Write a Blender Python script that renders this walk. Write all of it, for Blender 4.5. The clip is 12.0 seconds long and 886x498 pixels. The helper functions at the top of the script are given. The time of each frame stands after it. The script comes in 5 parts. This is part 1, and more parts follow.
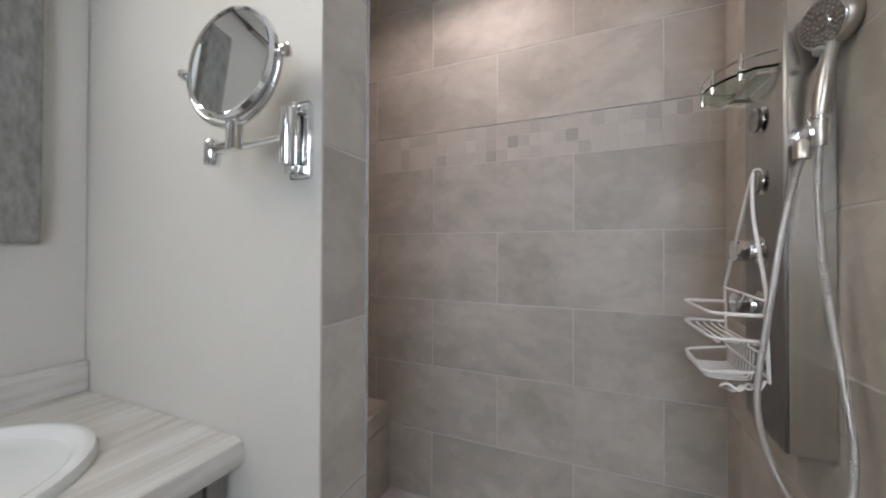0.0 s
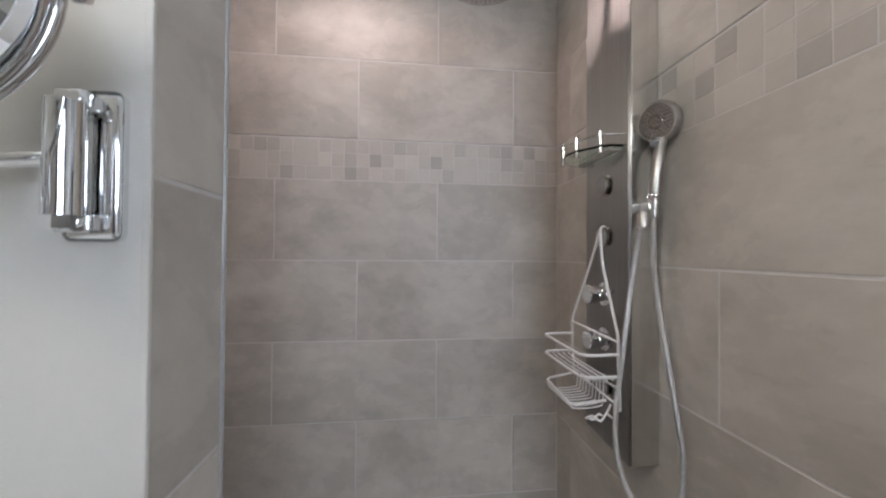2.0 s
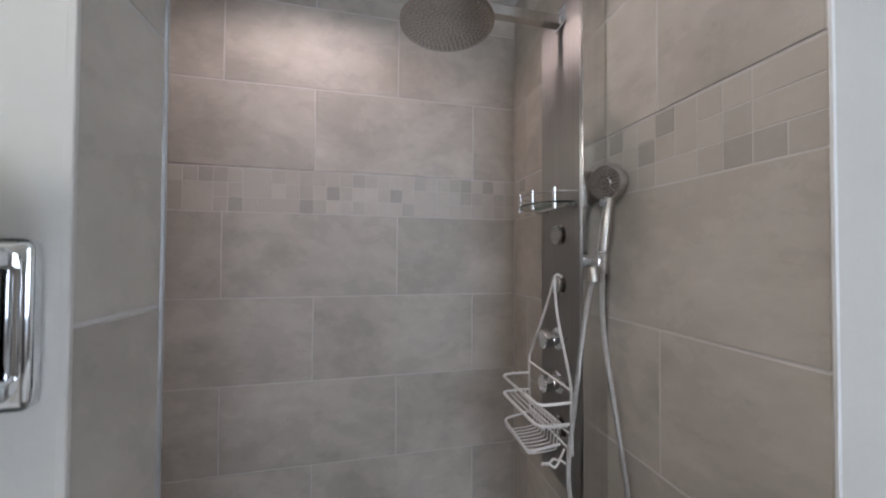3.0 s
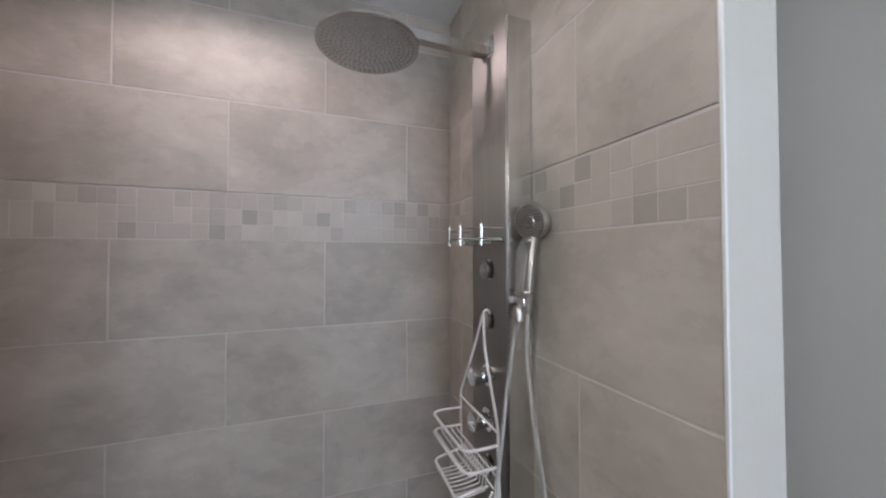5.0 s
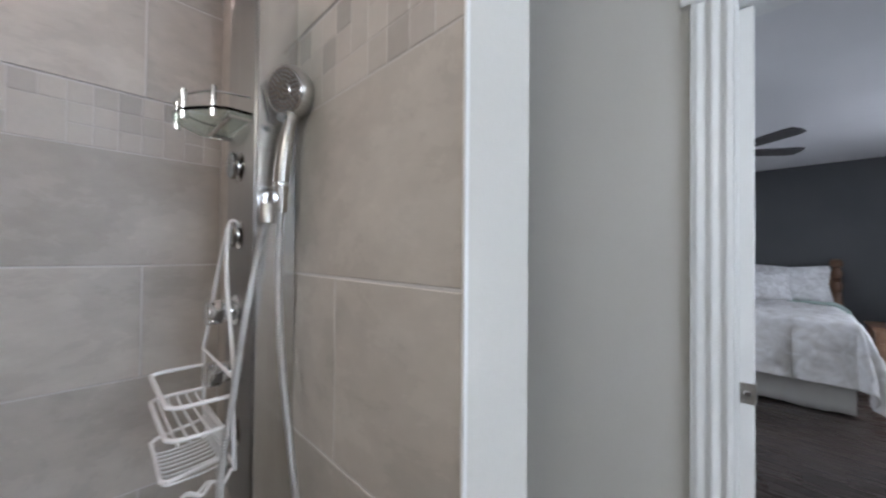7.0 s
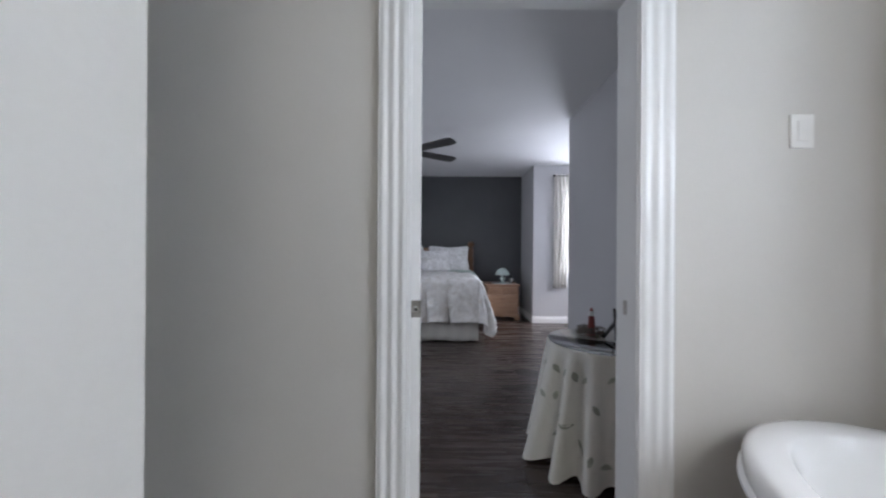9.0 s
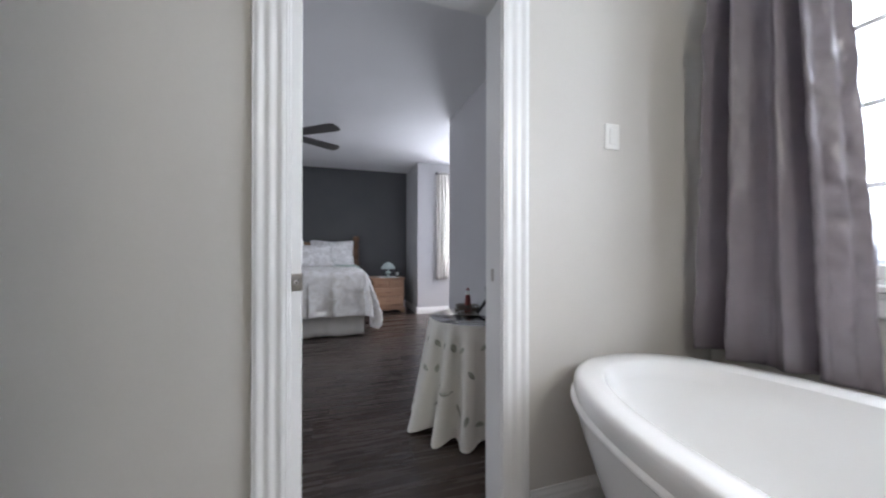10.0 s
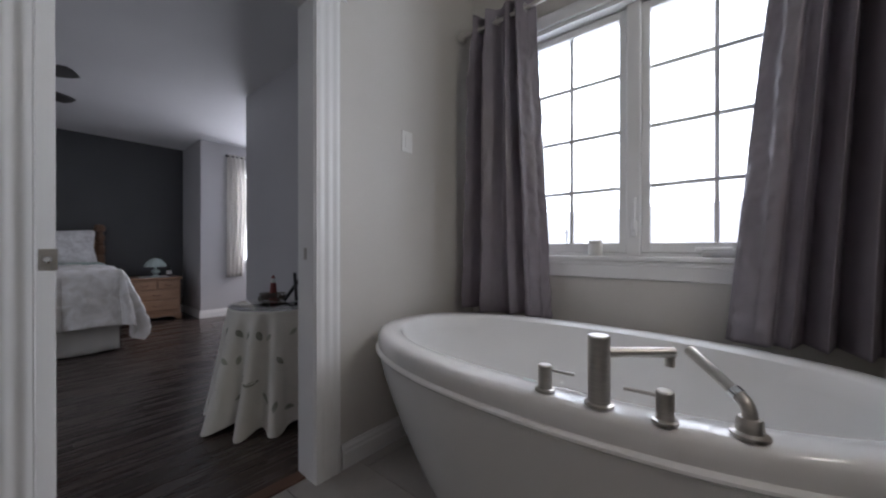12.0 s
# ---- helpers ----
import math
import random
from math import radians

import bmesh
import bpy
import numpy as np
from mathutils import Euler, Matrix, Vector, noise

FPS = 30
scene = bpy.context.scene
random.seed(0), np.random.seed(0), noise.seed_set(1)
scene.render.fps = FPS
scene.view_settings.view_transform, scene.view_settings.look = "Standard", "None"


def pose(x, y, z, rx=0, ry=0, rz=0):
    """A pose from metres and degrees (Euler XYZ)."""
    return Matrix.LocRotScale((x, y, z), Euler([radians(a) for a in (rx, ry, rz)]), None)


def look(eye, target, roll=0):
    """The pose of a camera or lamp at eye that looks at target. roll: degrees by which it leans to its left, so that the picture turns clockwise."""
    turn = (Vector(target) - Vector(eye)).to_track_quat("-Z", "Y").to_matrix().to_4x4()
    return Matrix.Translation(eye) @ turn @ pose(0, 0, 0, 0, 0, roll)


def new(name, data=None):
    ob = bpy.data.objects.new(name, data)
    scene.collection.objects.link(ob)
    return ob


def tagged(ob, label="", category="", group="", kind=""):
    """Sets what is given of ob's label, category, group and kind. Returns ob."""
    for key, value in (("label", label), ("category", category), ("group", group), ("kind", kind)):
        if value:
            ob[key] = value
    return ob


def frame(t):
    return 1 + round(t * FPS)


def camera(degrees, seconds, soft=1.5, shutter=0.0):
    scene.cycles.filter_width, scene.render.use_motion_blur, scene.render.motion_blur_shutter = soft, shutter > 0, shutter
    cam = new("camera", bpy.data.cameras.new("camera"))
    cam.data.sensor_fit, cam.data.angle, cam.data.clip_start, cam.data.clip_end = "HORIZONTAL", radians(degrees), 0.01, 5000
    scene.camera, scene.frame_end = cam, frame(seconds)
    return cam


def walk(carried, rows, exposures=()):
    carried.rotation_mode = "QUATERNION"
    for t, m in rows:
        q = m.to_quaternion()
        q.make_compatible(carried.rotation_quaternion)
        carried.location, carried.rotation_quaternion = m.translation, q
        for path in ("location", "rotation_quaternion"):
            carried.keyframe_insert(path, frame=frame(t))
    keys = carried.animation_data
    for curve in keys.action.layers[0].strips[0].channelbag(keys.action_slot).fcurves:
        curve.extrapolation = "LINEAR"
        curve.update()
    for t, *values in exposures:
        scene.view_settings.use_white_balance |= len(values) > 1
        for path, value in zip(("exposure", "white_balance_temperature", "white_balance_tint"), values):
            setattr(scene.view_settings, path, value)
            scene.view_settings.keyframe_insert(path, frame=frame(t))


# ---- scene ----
cam = camera(104.2, 12.0, 2.1, 0.35)
PATH = [
    (0, (0.156, -0.06, 1.195), (-0.622, 1.782, 1.211), 0.2),
    (0.5, (0.079, -0.018, 1.202), (-0.45, 1.911, 1.219), 0.4),
    (1, (0.017, 0.012, 1.215), (-0.226, 1.997, 1.233), 0.5),
    (1.5, (-0.018, 0.031, 1.237), (-0.001, 2.031, 1.256), 0.4),
    (2, (-0.023, 0.052, 1.307), (0.192, 2.04, 1.334), 0.4),
    (2.5, (-0.02, 0.053, 1.37), (0.321, 2.023, 1.408), 0.5),
    (3, (-0.021, 0.052, 1.434), (0.418, 2.003, 1.472), 0.3),
    (5, (0.057, 0.079, 1.531), (0.766, 1.949, 1.572), -0.1),
    (5.5, (0.112, 0.11, 1.478), (0.95, 1.926, 1.517), -0.1),
    (6, (0.168, 0.148, 1.431), (1.196, 1.864, 1.455), 0.1),
    (6.5, (0.234, 0.16, 1.373), (1.472, 1.731, 1.391), 0.3),
    (7, (0.303, 0.14, 1.321), (1.736, 1.536, 1.344), 0.5),
    (7.5, (0.365, 0.126, 1.287), (2.018, 1.252, 1.3), 0.6),
    (7.7, (0.383, 0.125, 1.278), (2.109, 1.136, 1.281), 0.7),
    (9.3, (0.4, 0.097, 1.111), (2.392, -0.084, 1.118), 0.3),
    (9.5, (0.386, 0.094, 1.091), (2.365, -0.196, 1.099), 0.3),
    (10, (0.35, 0.104, 1.05), (2.249, -0.526, 1.055), 0.1),
    (10.5, (0.305, 0.133, 1.025), (2.052, -0.839, 1.024), 0.1),
    (11, (0.268, 0.166, 1.0), (1.845, -1.064, 0.997), 0.1),
    (11.5, (0.235, 0.205, 0.984), (1.656, -1.202, 0.979), 0.0),
    (12, (0.207, 0.231, 0.973), (1.49, -1.304, 0.969), 0.0),
]
EXPOSURES = [(0, 0.25, 6200, 14), (1.5, 0.26, 6100, 14), (2.5, 0.12, 5950, 14), (3, 0.0, 5900, 14), (5, 0.12, 5850, 14), (6.5, 0.28, 5850, 13), (7, 0.30, 5850, 13), (7.5, 0.17, 5850, 13),
             (9.5, 0.24, 6050, 15), (10, 0.46, 6100, 15), (10.5, 0.30, 6100, 16), (11, -0.18, 6100, 17), (11.5, -0.64, 6100, 17), (12, -0.74, 6150, 18)]
walk(cam, [(t, look(eye, target, roll)) for t, eye, target, roll in PATH], EXPOSURES)

# light: overcast daylight through the windows, warm recessed lamp in the shower
world = bpy.data.worlds.new("world")
scene.world = world
world.use_nodes = True
wn = world.node_tree
sky = wn.nodes.new("ShaderNodeTexSky")
sky.sky_type = "NISHITA"
sky.sun_disc = False
sky.sun_elevation = radians(38)
sky.sun_rotation = radians(200)
sky.air_density, sky.dust_density, sky.ozone_density = 1.0, 3.0, 1.0
wn.links.new(sky.outputs["Color"], wn.nodes["Background"].inputs["Color"])
wn.nodes["Background"].inputs["Strength"].default_value = 0.15

sun = new("sun", bpy.data.lights.new("sun", "SUN"))
sun.data.energy, sun.data.angle, sun.data.color = 1.0, radians(20), (1.0, 0.96, 0.9)
sun.matrix_world = look((0, 0, 0), (0.35, 0.75, -0.65))


def area_lamp(name, eye, target, w, h, power, colour):
    lamp = new(name, bpy.data.lights.new(name, "AREA"))
    lamp.data.shape, lamp.data.size, lamp.data.size_y = "RECTANGLE", w, h
    lamp.data.energy, lamp.data.color = power, colour
    lamp.matrix_world = look(eye, target)
    return lamp


area_lamp("window_light", (0.575, -1.80, 1.68), (0.575, 0, 1.61), 1.15, 0.98, 28, (0.86, 0.94, 1.0))
area_lamp("bedroom_window_light", (5.90, -2.2, 1.45), (3, -1.6, 1.20), 0.85, 1.3, 52, (0.92, 0.96, 1.0))
# weak fill from an unseen, assumed opening in the niche
area_lamp("bedroom_side_fill_light", (4.9, -2.86, 1.45), (4.3, 0, 1.3), 1.3, 1.3, 5, (0.92, 0.96, 1.0))

# fill through an assumed window out of view; brightens table and right wall
area_lamp("bedroom_far_fill_light", (3.6, 2.57, 1.45), (3.4, 0, 0.8), 1.3, 1.2, 15, (0.92, 0.96, 1.0))


def ceiling_spot(name, x, y, z, power, colour, cone, size=0.05):
    lamp = new(name, bpy.data.lights.new(name, "SPOT"))
    lamp.data.energy, lamp.data.color = power, colour
    lamp.data.spot_size, lamp.data.spot_blend, lamp.data.shadow_soft_size = radians(cone), 0.35, size
    lamp.matrix_world = look((x, y, z - 0.02), (x, y, 0))


ceiling_spot("shower_light", -0.24, 0.90, 2.50, 15.5, (1.0, 0.80, 0.71), 156)
# unseen vanity bar, assumed from how the door and side walls are lit
area_lamp("vanity_light", (-0.865, -0.45, 2.17), (1.5, -0.45, 1.45), 0.62, 0.12, 9.0, (1.0, 0.955, 0.80))


# ---- materials ----
def mat(name, c1, c2=None, rough=0.5, metal=0.0, scale=4.0, stretch=(1, 1, 1), detail=4.0, fine=0.0, fine_scale=200.0,
        bump=0.0, bump_scale=120.0, rand=0.0, spec=0.5, rough_var=0.0, distort=0.0, per_object=False, contrast=0.25,
        sheen=0.0, coat=0.0, aniso=0.0, nrough=0.5):
    m = bpy.data.materials.new(name)
    m.use_nodes = True
    nt = m.node_tree
    b = nt.nodes["Principled BSDF"]
    N, L = nt.nodes.new, nt.links.new
    b.inputs["Roughness"].default_value, b.inputs["Metallic"].default_value = rough, metal
    b.inputs["Specular IOR Level"].default_value = spec
    b.inputs["Sheen Weight"].default_value = sheen
    b.inputs["Coat Weight"].default_value = coat
    b.inputs["Anisotropic"].default_value = aniso
    geo, add, mp = N("ShaderNodeNewGeometry"), N("ShaderNodeVectorMath"), N("ShaderNodeMapping")
    info = N("ShaderNodeObjectInfo")
    mul = N("ShaderNodeMath")
    mul.operation, mul.inputs[1].default_value = "MULTIPLY", 23.0 if per_object else 0.0
    L(info.outputs["Random"], mul.inputs[0])
    L(geo.outputs["Position"], add.inputs[0])
    L(mul.outputs[0], add.inputs[1])
    L(add.outputs[0], mp.inputs["Vector"])
    mp.inputs["Scale"].default_value = stretch
    n1 = N("ShaderNodeTexNoise")
    n1.inputs["Scale"].default_value, n1.inputs["Detail"].default_value = scale, detail
    n1.inputs["Distortion"].default_value, n1.inputs["Roughness"].default_value = distort, nrough
    L(mp.outputs[0], n1.inputs["Vector"])
    ramp = N("ShaderNodeValToRGB")
    e = ramp.color_ramp.elements
    e[0].position, e[1].position = 0.5 - contrast, 0.5 + contrast
    e[0].color, e[1].color = (*c1, 1), (*(c2 or c1), 1)
    L(n1.outputs["Fac"], ramp.inputs["Fac"])
    out = ramp.outputs["Color"]
    hsv = N("ShaderNodeHueSaturation")
    L(out, hsv.inputs["Color"])
    n2 = N("ShaderNodeTexNoise")
    n2.inputs["Scale"].default_value, n2.inputs["Detail"].default_value = fine_scale, 2.0
    L(mp.outputs[0], n2.inputs["Vector"])
    ma = N("ShaderNodeMath")
    ma.operation = "MULTIPLY_ADD"
    L(n2.outputs["Fac"], ma.inputs[0])
    ma.inputs[1].default_value, ma.inputs[2].default_value = fine * 2, 1.0 - fine
    mb = N("ShaderNodeMath")
    mb.operation = "MULTIPLY_ADD"
    L(info.outputs["Random"], mb.inputs[0])
    mb.inputs[1].default_value, mb.inputs[2].default_value = rand * 2, -rand
    mc = N("ShaderNodeMath")
    L(ma.outputs[0], mc.inputs[0])
    L(mb.outputs[0], mc.inputs[1])
    L(mc.outputs[0], hsv.inputs["Value"])
    L(hsv.outputs["Color"], b.inputs["Base Color"])
    if rough_var:
        mr = N("ShaderNodeMath")
        mr.operation = "MULTIPLY_ADD"
        L(n1.outputs["Fac"], mr.inputs[0])
        mr.inputs[1].default_value, mr.inputs[2].default_value = rough_var * 2, rough - rough_var
        L(mr.outputs[0], b.inputs["Roughness"])
    if bump:
        n3, bp = N("ShaderNodeTexNoise"), N("ShaderNodeBump")
        n3.inputs["Scale"].default_value, n3.inputs["Detail"].default_value = bump_scale, 3.0
        L(mp.outputs[0], n3.inputs["Vector"])
        bp.inputs["Strength"].default_value, bp.inputs["Distance"].default_value = bump, 0.004
        L(n3.outputs["Fac"], bp.inputs["Height"])
        L(bp.outputs["Normal"], b.inputs["Normal"])
    return m


def glass_mat(name, colour, rough=0.0):
    m = bpy.data.materials.new(name)
    m.use_nodes = True
    b = m.node_tree.nodes["Principled BSDF"]
    b.inputs["Base Color"].default_value = (*colour, 1)
    b.inputs["Transmission Weight"].default_value, b.inputs["Roughness"].default_value = 1.0, rough
    b.inputs["IOR"].default_value = 1.45
    return m


M_PAINT = mat("wall_paint", (0.590, 0.568, 0.530), (0.630, 0.608, 0.568), 0.62, scale=1.5, fine=0.02, fine_scale=90, bump=0.06, bump_scale=220)
M_PAINT_BED = mat("bedroom_wall_paint", (0.48, 0.475, 0.485), (0.52, 0.515, 0.525), 0.62, scale=1.5, fine=0.02, fine_scale=90, bump=0.06, bump_scale=220)
M_CEIL = mat("ceiling_paint", (0.74, 0.74, 0.75), (0.78, 0.78, 0.79), 0.85, scale=2, bump=0.15, bump_scale=160)
M_TRIM = mat("white_trim_paint", (0.78, 0.78, 0.77), (0.82, 0.82, 0.81), 0.32, scale=3, fine=0.01, bump=0.02, bump_scale=60)
M_DARK = mat("charcoal_wall_paint", (0.075, 0.077, 0.082), (0.088, 0.09, 0.095), 0.6, scale=2, bump=0.06, bump_scale=220)
M_TILE = mat("slate_look_tile", (0.390, 0.357, 0.312), (0.545, 0.505, 0.450), 0.47, scale=3.0, stretch=(1, 1, 1.4), detail=12, nrough=0.66, fine=0.12, fine_scale=14,
             bump=0.10, bump_scale=40, rand=0.05, per_object=True, distort=0.25, contrast=0.15, rough_var=0.06, spec=0.35)
# cloudy stone print with a few sharper tide lines
for node in M_TILE.node_tree.nodes:
    if node.type == "VALTORGB":
        for pos, col in ((0.43, (0.416, 0.381, 0.335, 1)), (0.442, (0.440, 0.404, 0.356, 1)), (0.52, (0.462, 0.425, 0.376, 1)), (0.532, (0.490, 0.452, 0.400, 1)), (0.60, (0.512, 0.473, 0.420, 1))):
            node.color_ramp.elements.new(pos).color = col
M_MOSAIC = mat("pale_mosaic_tile", (0.445, 0.410, 0.362), (0.525, 0.485, 0.432), 0.42, scale=5, fine=0.05, fine_scale=80, bump=0.08, bump_scale=60, rand=0.07, per_object=True)
M_MOSAIC_DARK = mat("dark_mosaic_tile", (0.37, 0.340, 0.302), (0.43, 0.395, 0.353), 0.42, scale=5, fine=0.05, fine_scale=80, bump=0.08, bump_scale=60, rand=0.08, per_object=True)
M_GROUT = mat("tile_grout", (0.54, 0.52, 0.50), (0.61, 0.59, 0.57), 0.85, scale=12, fine=0.06, bump=0.2, bump_scale=400)
M_FLOORTILE = mat("floor_tile", (0.30, 0.285, 0.265), (0.42, 0.40, 0.375), 0.35, scale=3.0, detail=6, fine=0.05, fine_scale=70, bump=0.05, bump_scale=40, rand=0.04, per_object=True, distort=0.6)
M_CHROME = mat("polished_chrome", (0.80, 0.81, 0.82), None, 0.07, 1.0, rough_var=0.03, scale=20)
M_STEEL = mat("brushed_steel", (0.50, 0.475, 0.45), (0.59, 0.565, 0.54), 0.20, 1.0, scale=3, stretch=(30, 30, 1), fine=0.02, fine_scale=20, rough_var=0.03)
M_BRUSH = mat("upright_brushed_steel", (0.33, 0.31, 0.29), (0.40, 0.38, 0.36), 0.42, 1.0, scale=3, stretch=(60, 60, 1), fine=0.03, fine_scale=30, aniso=0.94)
# upright brush marks spread the gloss sideways
grain = M_BRUSH.node_tree.nodes.new("ShaderNodeTangent")
grain.direction_type, grain.axis = "RADIAL", "Z"
M_BRUSH.node_tree.links.new(grain.outputs[0], M_BRUSH.node_tree.nodes["Principled BSDF"].inputs["Tangent"])
M_NICKEL = mat("brushed_nickel", (0.46, 0.435, 0.40), (0.55, 0.525, 0.49), 0.34, 1.0, scale=30, stretch=(1, 1, 8), fine=0.04, rough_var=0.05)
M_POLISH = mat("polished_steel", (0.66, 0.65, 0.635), (0.72, 0.71, 0.695), 0.20, 1.0, scale=3, stretch=(20, 20, 1), rough_var=0.02)
M_EDGE = mat("satin_edge_strip", (0.36, 0.36, 0.36), (0.44, 0.44, 0.44), 0.5, 0.4, scale=20)
M_HOSE = mat("steel_hose", (0.55, 0.54, 0.53), (0.65, 0.64, 0.63), 0.30, 1.0, scale=60, bump=0.5, bump_scale=500)
M_DARKRUB = mat("grey_rubber_nozzle", (0.20, 0.20, 0.20), (0.30, 0.30, 0.30), 0.6, scale=60)
M_WIRE = mat("white_coated_wire", (0.72, 0.70, 0.69), (0.80, 0.79, 0.78), 0.38, scale=30, fine=0.04)
M_TUB = mat("white_acrylic", (0.77, 0.77, 0.76), (0.80, 0.80, 0.79), 0.10, scale=2, coat=0.3, rough_var=0.03)
M_PORC = mat("white_porcelain", (0.80, 0.81, 0.81), (0.83, 0.84, 0.84), 0.08, scale=2)
M_LAM = mat("striped_laminate", (0.44, 0.41, 0.375), (0.75, 0.73, 0.70), 0.35, scale=9, stretch=(4.5, 0.35, 4.5), detail=6, fine=0.05, fine_scale=50, distort=0.5, contrast=0.28)
M_CAB = mat("taupe_cabinet", (0.20, 0.18, 0.165), (0.24, 0.215, 0.20), 0.45, scale=4, stretch=(1, 1, 0.2), fine=0.04)
M_FRAME = mat("woven_grey_frame", (0.17, 0.165, 0.16), (0.33, 0.325, 0.315), 0.5, 0.2, scale=90, stretch=(1, 1, 0.35), fine=0.15, fine_scale=260, bump=0.4, bump_scale=200)
M_CURT = mat("grey_satin_curtain", (0.235, 0.208, 0.235), (0.310, 0.278, 0.310), 0.24, scale=5, fine=0.05, fine_scale=400, bump=0.35, bump_scale=12, spec=0.7)
ct = M_CURT.node_tree
cmix, ctr = ct.nodes.new("ShaderNodeMixShader"), ct.nodes.new("ShaderNodeBsdfTranslucent")
ctr.inputs["Color"].default_value = (0.42, 0.38, 0.41, 1)
cmix.inputs[0].default_value = 0.14
ct.links.new(ct.nodes["Principled BSDF"].outputs[0], cmix.inputs[1])
ct.links.new(ctr.outputs[0], cmix.inputs[2])
ct.links.new(cmix.outputs[0], ct.nodes["Material Output"].inputs["Surface"])
M_SHEER = mat("cream_curtain", (0.72, 0.70, 0.67), (0.78, 0.76, 0.73), 0.8, scale=8, bump=0.2, bump_scale=30)
sh = M_SHEER.node_tree
mix, tr = sh.nodes.new("ShaderNodeMixShader"), sh.nodes.new("ShaderNodeBsdfTranslucent")
tr.inputs["Color"].default_value = (0.84, 0.82, 0.79, 1)
mix.inputs[0].default_value = 0.5
sh.links.new(sh.nodes["Principled BSDF"].outputs[0], mix.inputs[1])
sh.links.new(tr.outputs[0], mix.inputs[2])
sh.links.new(mix.outputs[0], sh.nodes["Material Output"].inputs["Surface"])
M_LENS = mat("lit_lamp_lens", (0.9, 0.9, 0.88), None, 0.4)
M_LENS.node_tree.nodes["Principled BSDF"].inputs["Emission Color"].default_value = (1, 0.93, 0.84, 1)
M_LENS.node_tree.nodes["Principled BSDF"].inputs["Emission Strength"].default_value = 9
M_OAK = mat("honey_pine", (0.29, 0.165, 0.098), (0.40, 0.245, 0.155), 0.4, scale=5, stretch=(6, 0.7, 6), detail=6, fine=0.05, rough_var=0.06)
M_POST = mat("dark_honey_wood", (0.13, 0.068, 0.038), (0.24, 0.13, 0.075), 0.35, scale=6, stretch=(5, 5, 0.8), detail=6)
M_PLANK = mat("dark_laminate_plank", (0.034, 0.0245, 0.0205), (0.076, 0.055, 0.046), 0.27, scale=6, stretch=(5, 0.35, 5), detail=7, fine=0.08, fine_scale=70, rand=0.12, per_object=True, rough_var=0.06, bump=0.05, bump_scale=60)
M_GAP = mat("plank_gap", (0.015, 0.012, 0.010), (0.02, 0.016, 0.014), 0.8)
M_THRESH = mat("brown_threshold_strip", (0.10, 0.052, 0.035), (0.15, 0.08, 0.055), 0.4, scale=8, stretch=(5, 0.5, 5))
M_CLOTH = mat("cream_tablecloth", (0.66, 0.64, 0.585), (0.72, 0.70, 0.645), 0.85, scale=8, fine=0.03, fine_scale=500, bump=0.12, bump_scale=300)
M_LEAF = mat("printed_leaf", (0.22, 0.225, 0.18), (0.44, 0.44, 0.37), 0.8, scale=40, rand=0.25)
M_DUVET = mat("white_floral_duvet", (0.70, 0.675, 0.64), (0.90, 0.89, 0.88), 0.85, scale=9, detail=6, fine=0.06, fine_scale=120, bump=0.25, bump_scale=20, contrast=0.16, distort=1.2)
M_SKIRT = mat("white_bed_skirt", (0.62, 0.61, 0.585), (0.68, 0.67, 0.64), 0.85, scale=6, bump=0.1, bump_scale=60)
M_PILLOW = mat("white_floral_pillowcase", (0.60, 0.59, 0.58), (0.86, 0.86, 0.86), 0.85, scale=15, detail=4, contrast=0.18, bump=0.2, bump_scale=25, distort=1.0)
M_GREEN = mat("pale_green_linen", (0.38, 0.47, 0.42), (0.46, 0.55, 0.50), 0.85, scale=10, bump=0.2, bump_scale=40)
M_LAMPG = mat("milky_green_glass", (0.50, 0.60, 0.58), (0.62, 0.71, 0.69), 0.2, scale=14)
M_FAN = mat("dark_fan_blade", (0.028, 0.026, 0.026), (0.045, 0.04, 0.04), 0.4, scale=6, stretch=(1, 6, 1))
M_BLACK = mat("black_satin", (0.018, 0.018, 0.02), (0.03, 0.03, 0.03), 0.35)
M_TWIG = mat("brown_twigs", (0.07, 0.055, 0.042), (0.17, 0.135, 0.105), 0.8, scale=60)
M_RED = mat("dark_red_glaze", (0.18, 0.035, 0.03), (0.25, 0.05, 0.045), 0.3, scale=20)
M_WAX = mat("white_wax", (0.74, 0.74, 0.72), (0.78, 0.78, 0.76), 0.5, scale=20)
M_SWITCH = mat("white_switch_plastic", (0.78, 0.77, 0.74), (0.80, 0.79, 0.76), 0.3, scale=10)
M_BASIN = mat("shower_floor_tile", (0.33, 0.31, 0.29), (0.42, 0.40, 0.38), 0.5, scale=8, fine=0.08, rand=0.06, per_object=True)
M_MIRROR = mat("silvered_mirror", (0.90, 0.91, 0.91), None, 0.02, 1.0)
M_GLASS = glass_mat("clear_glass", (0.97, 0.99, 0.98))
M_SHELF = glass_mat("green_tinted_glass", (0.80, 0.93, 0.87))
M_SNOW = mat("pale_winter_ground", (0.55, 0.55, 0.55), (0.75, 0.75, 0.76), 0.9, scale=0.05, fine=0.1, fine_scale=0.6)
M_SIDING = mat("pale_siding", (0.55, 0.55, 0.57), (0.62, 0.62, 0.64), 0.8, scale=2)
M_ROOF = mat("grey_shingle_roof", (0.42, 0.42, 0.43), (0.50, 0.50, 0.51), 0.9, scale=3)


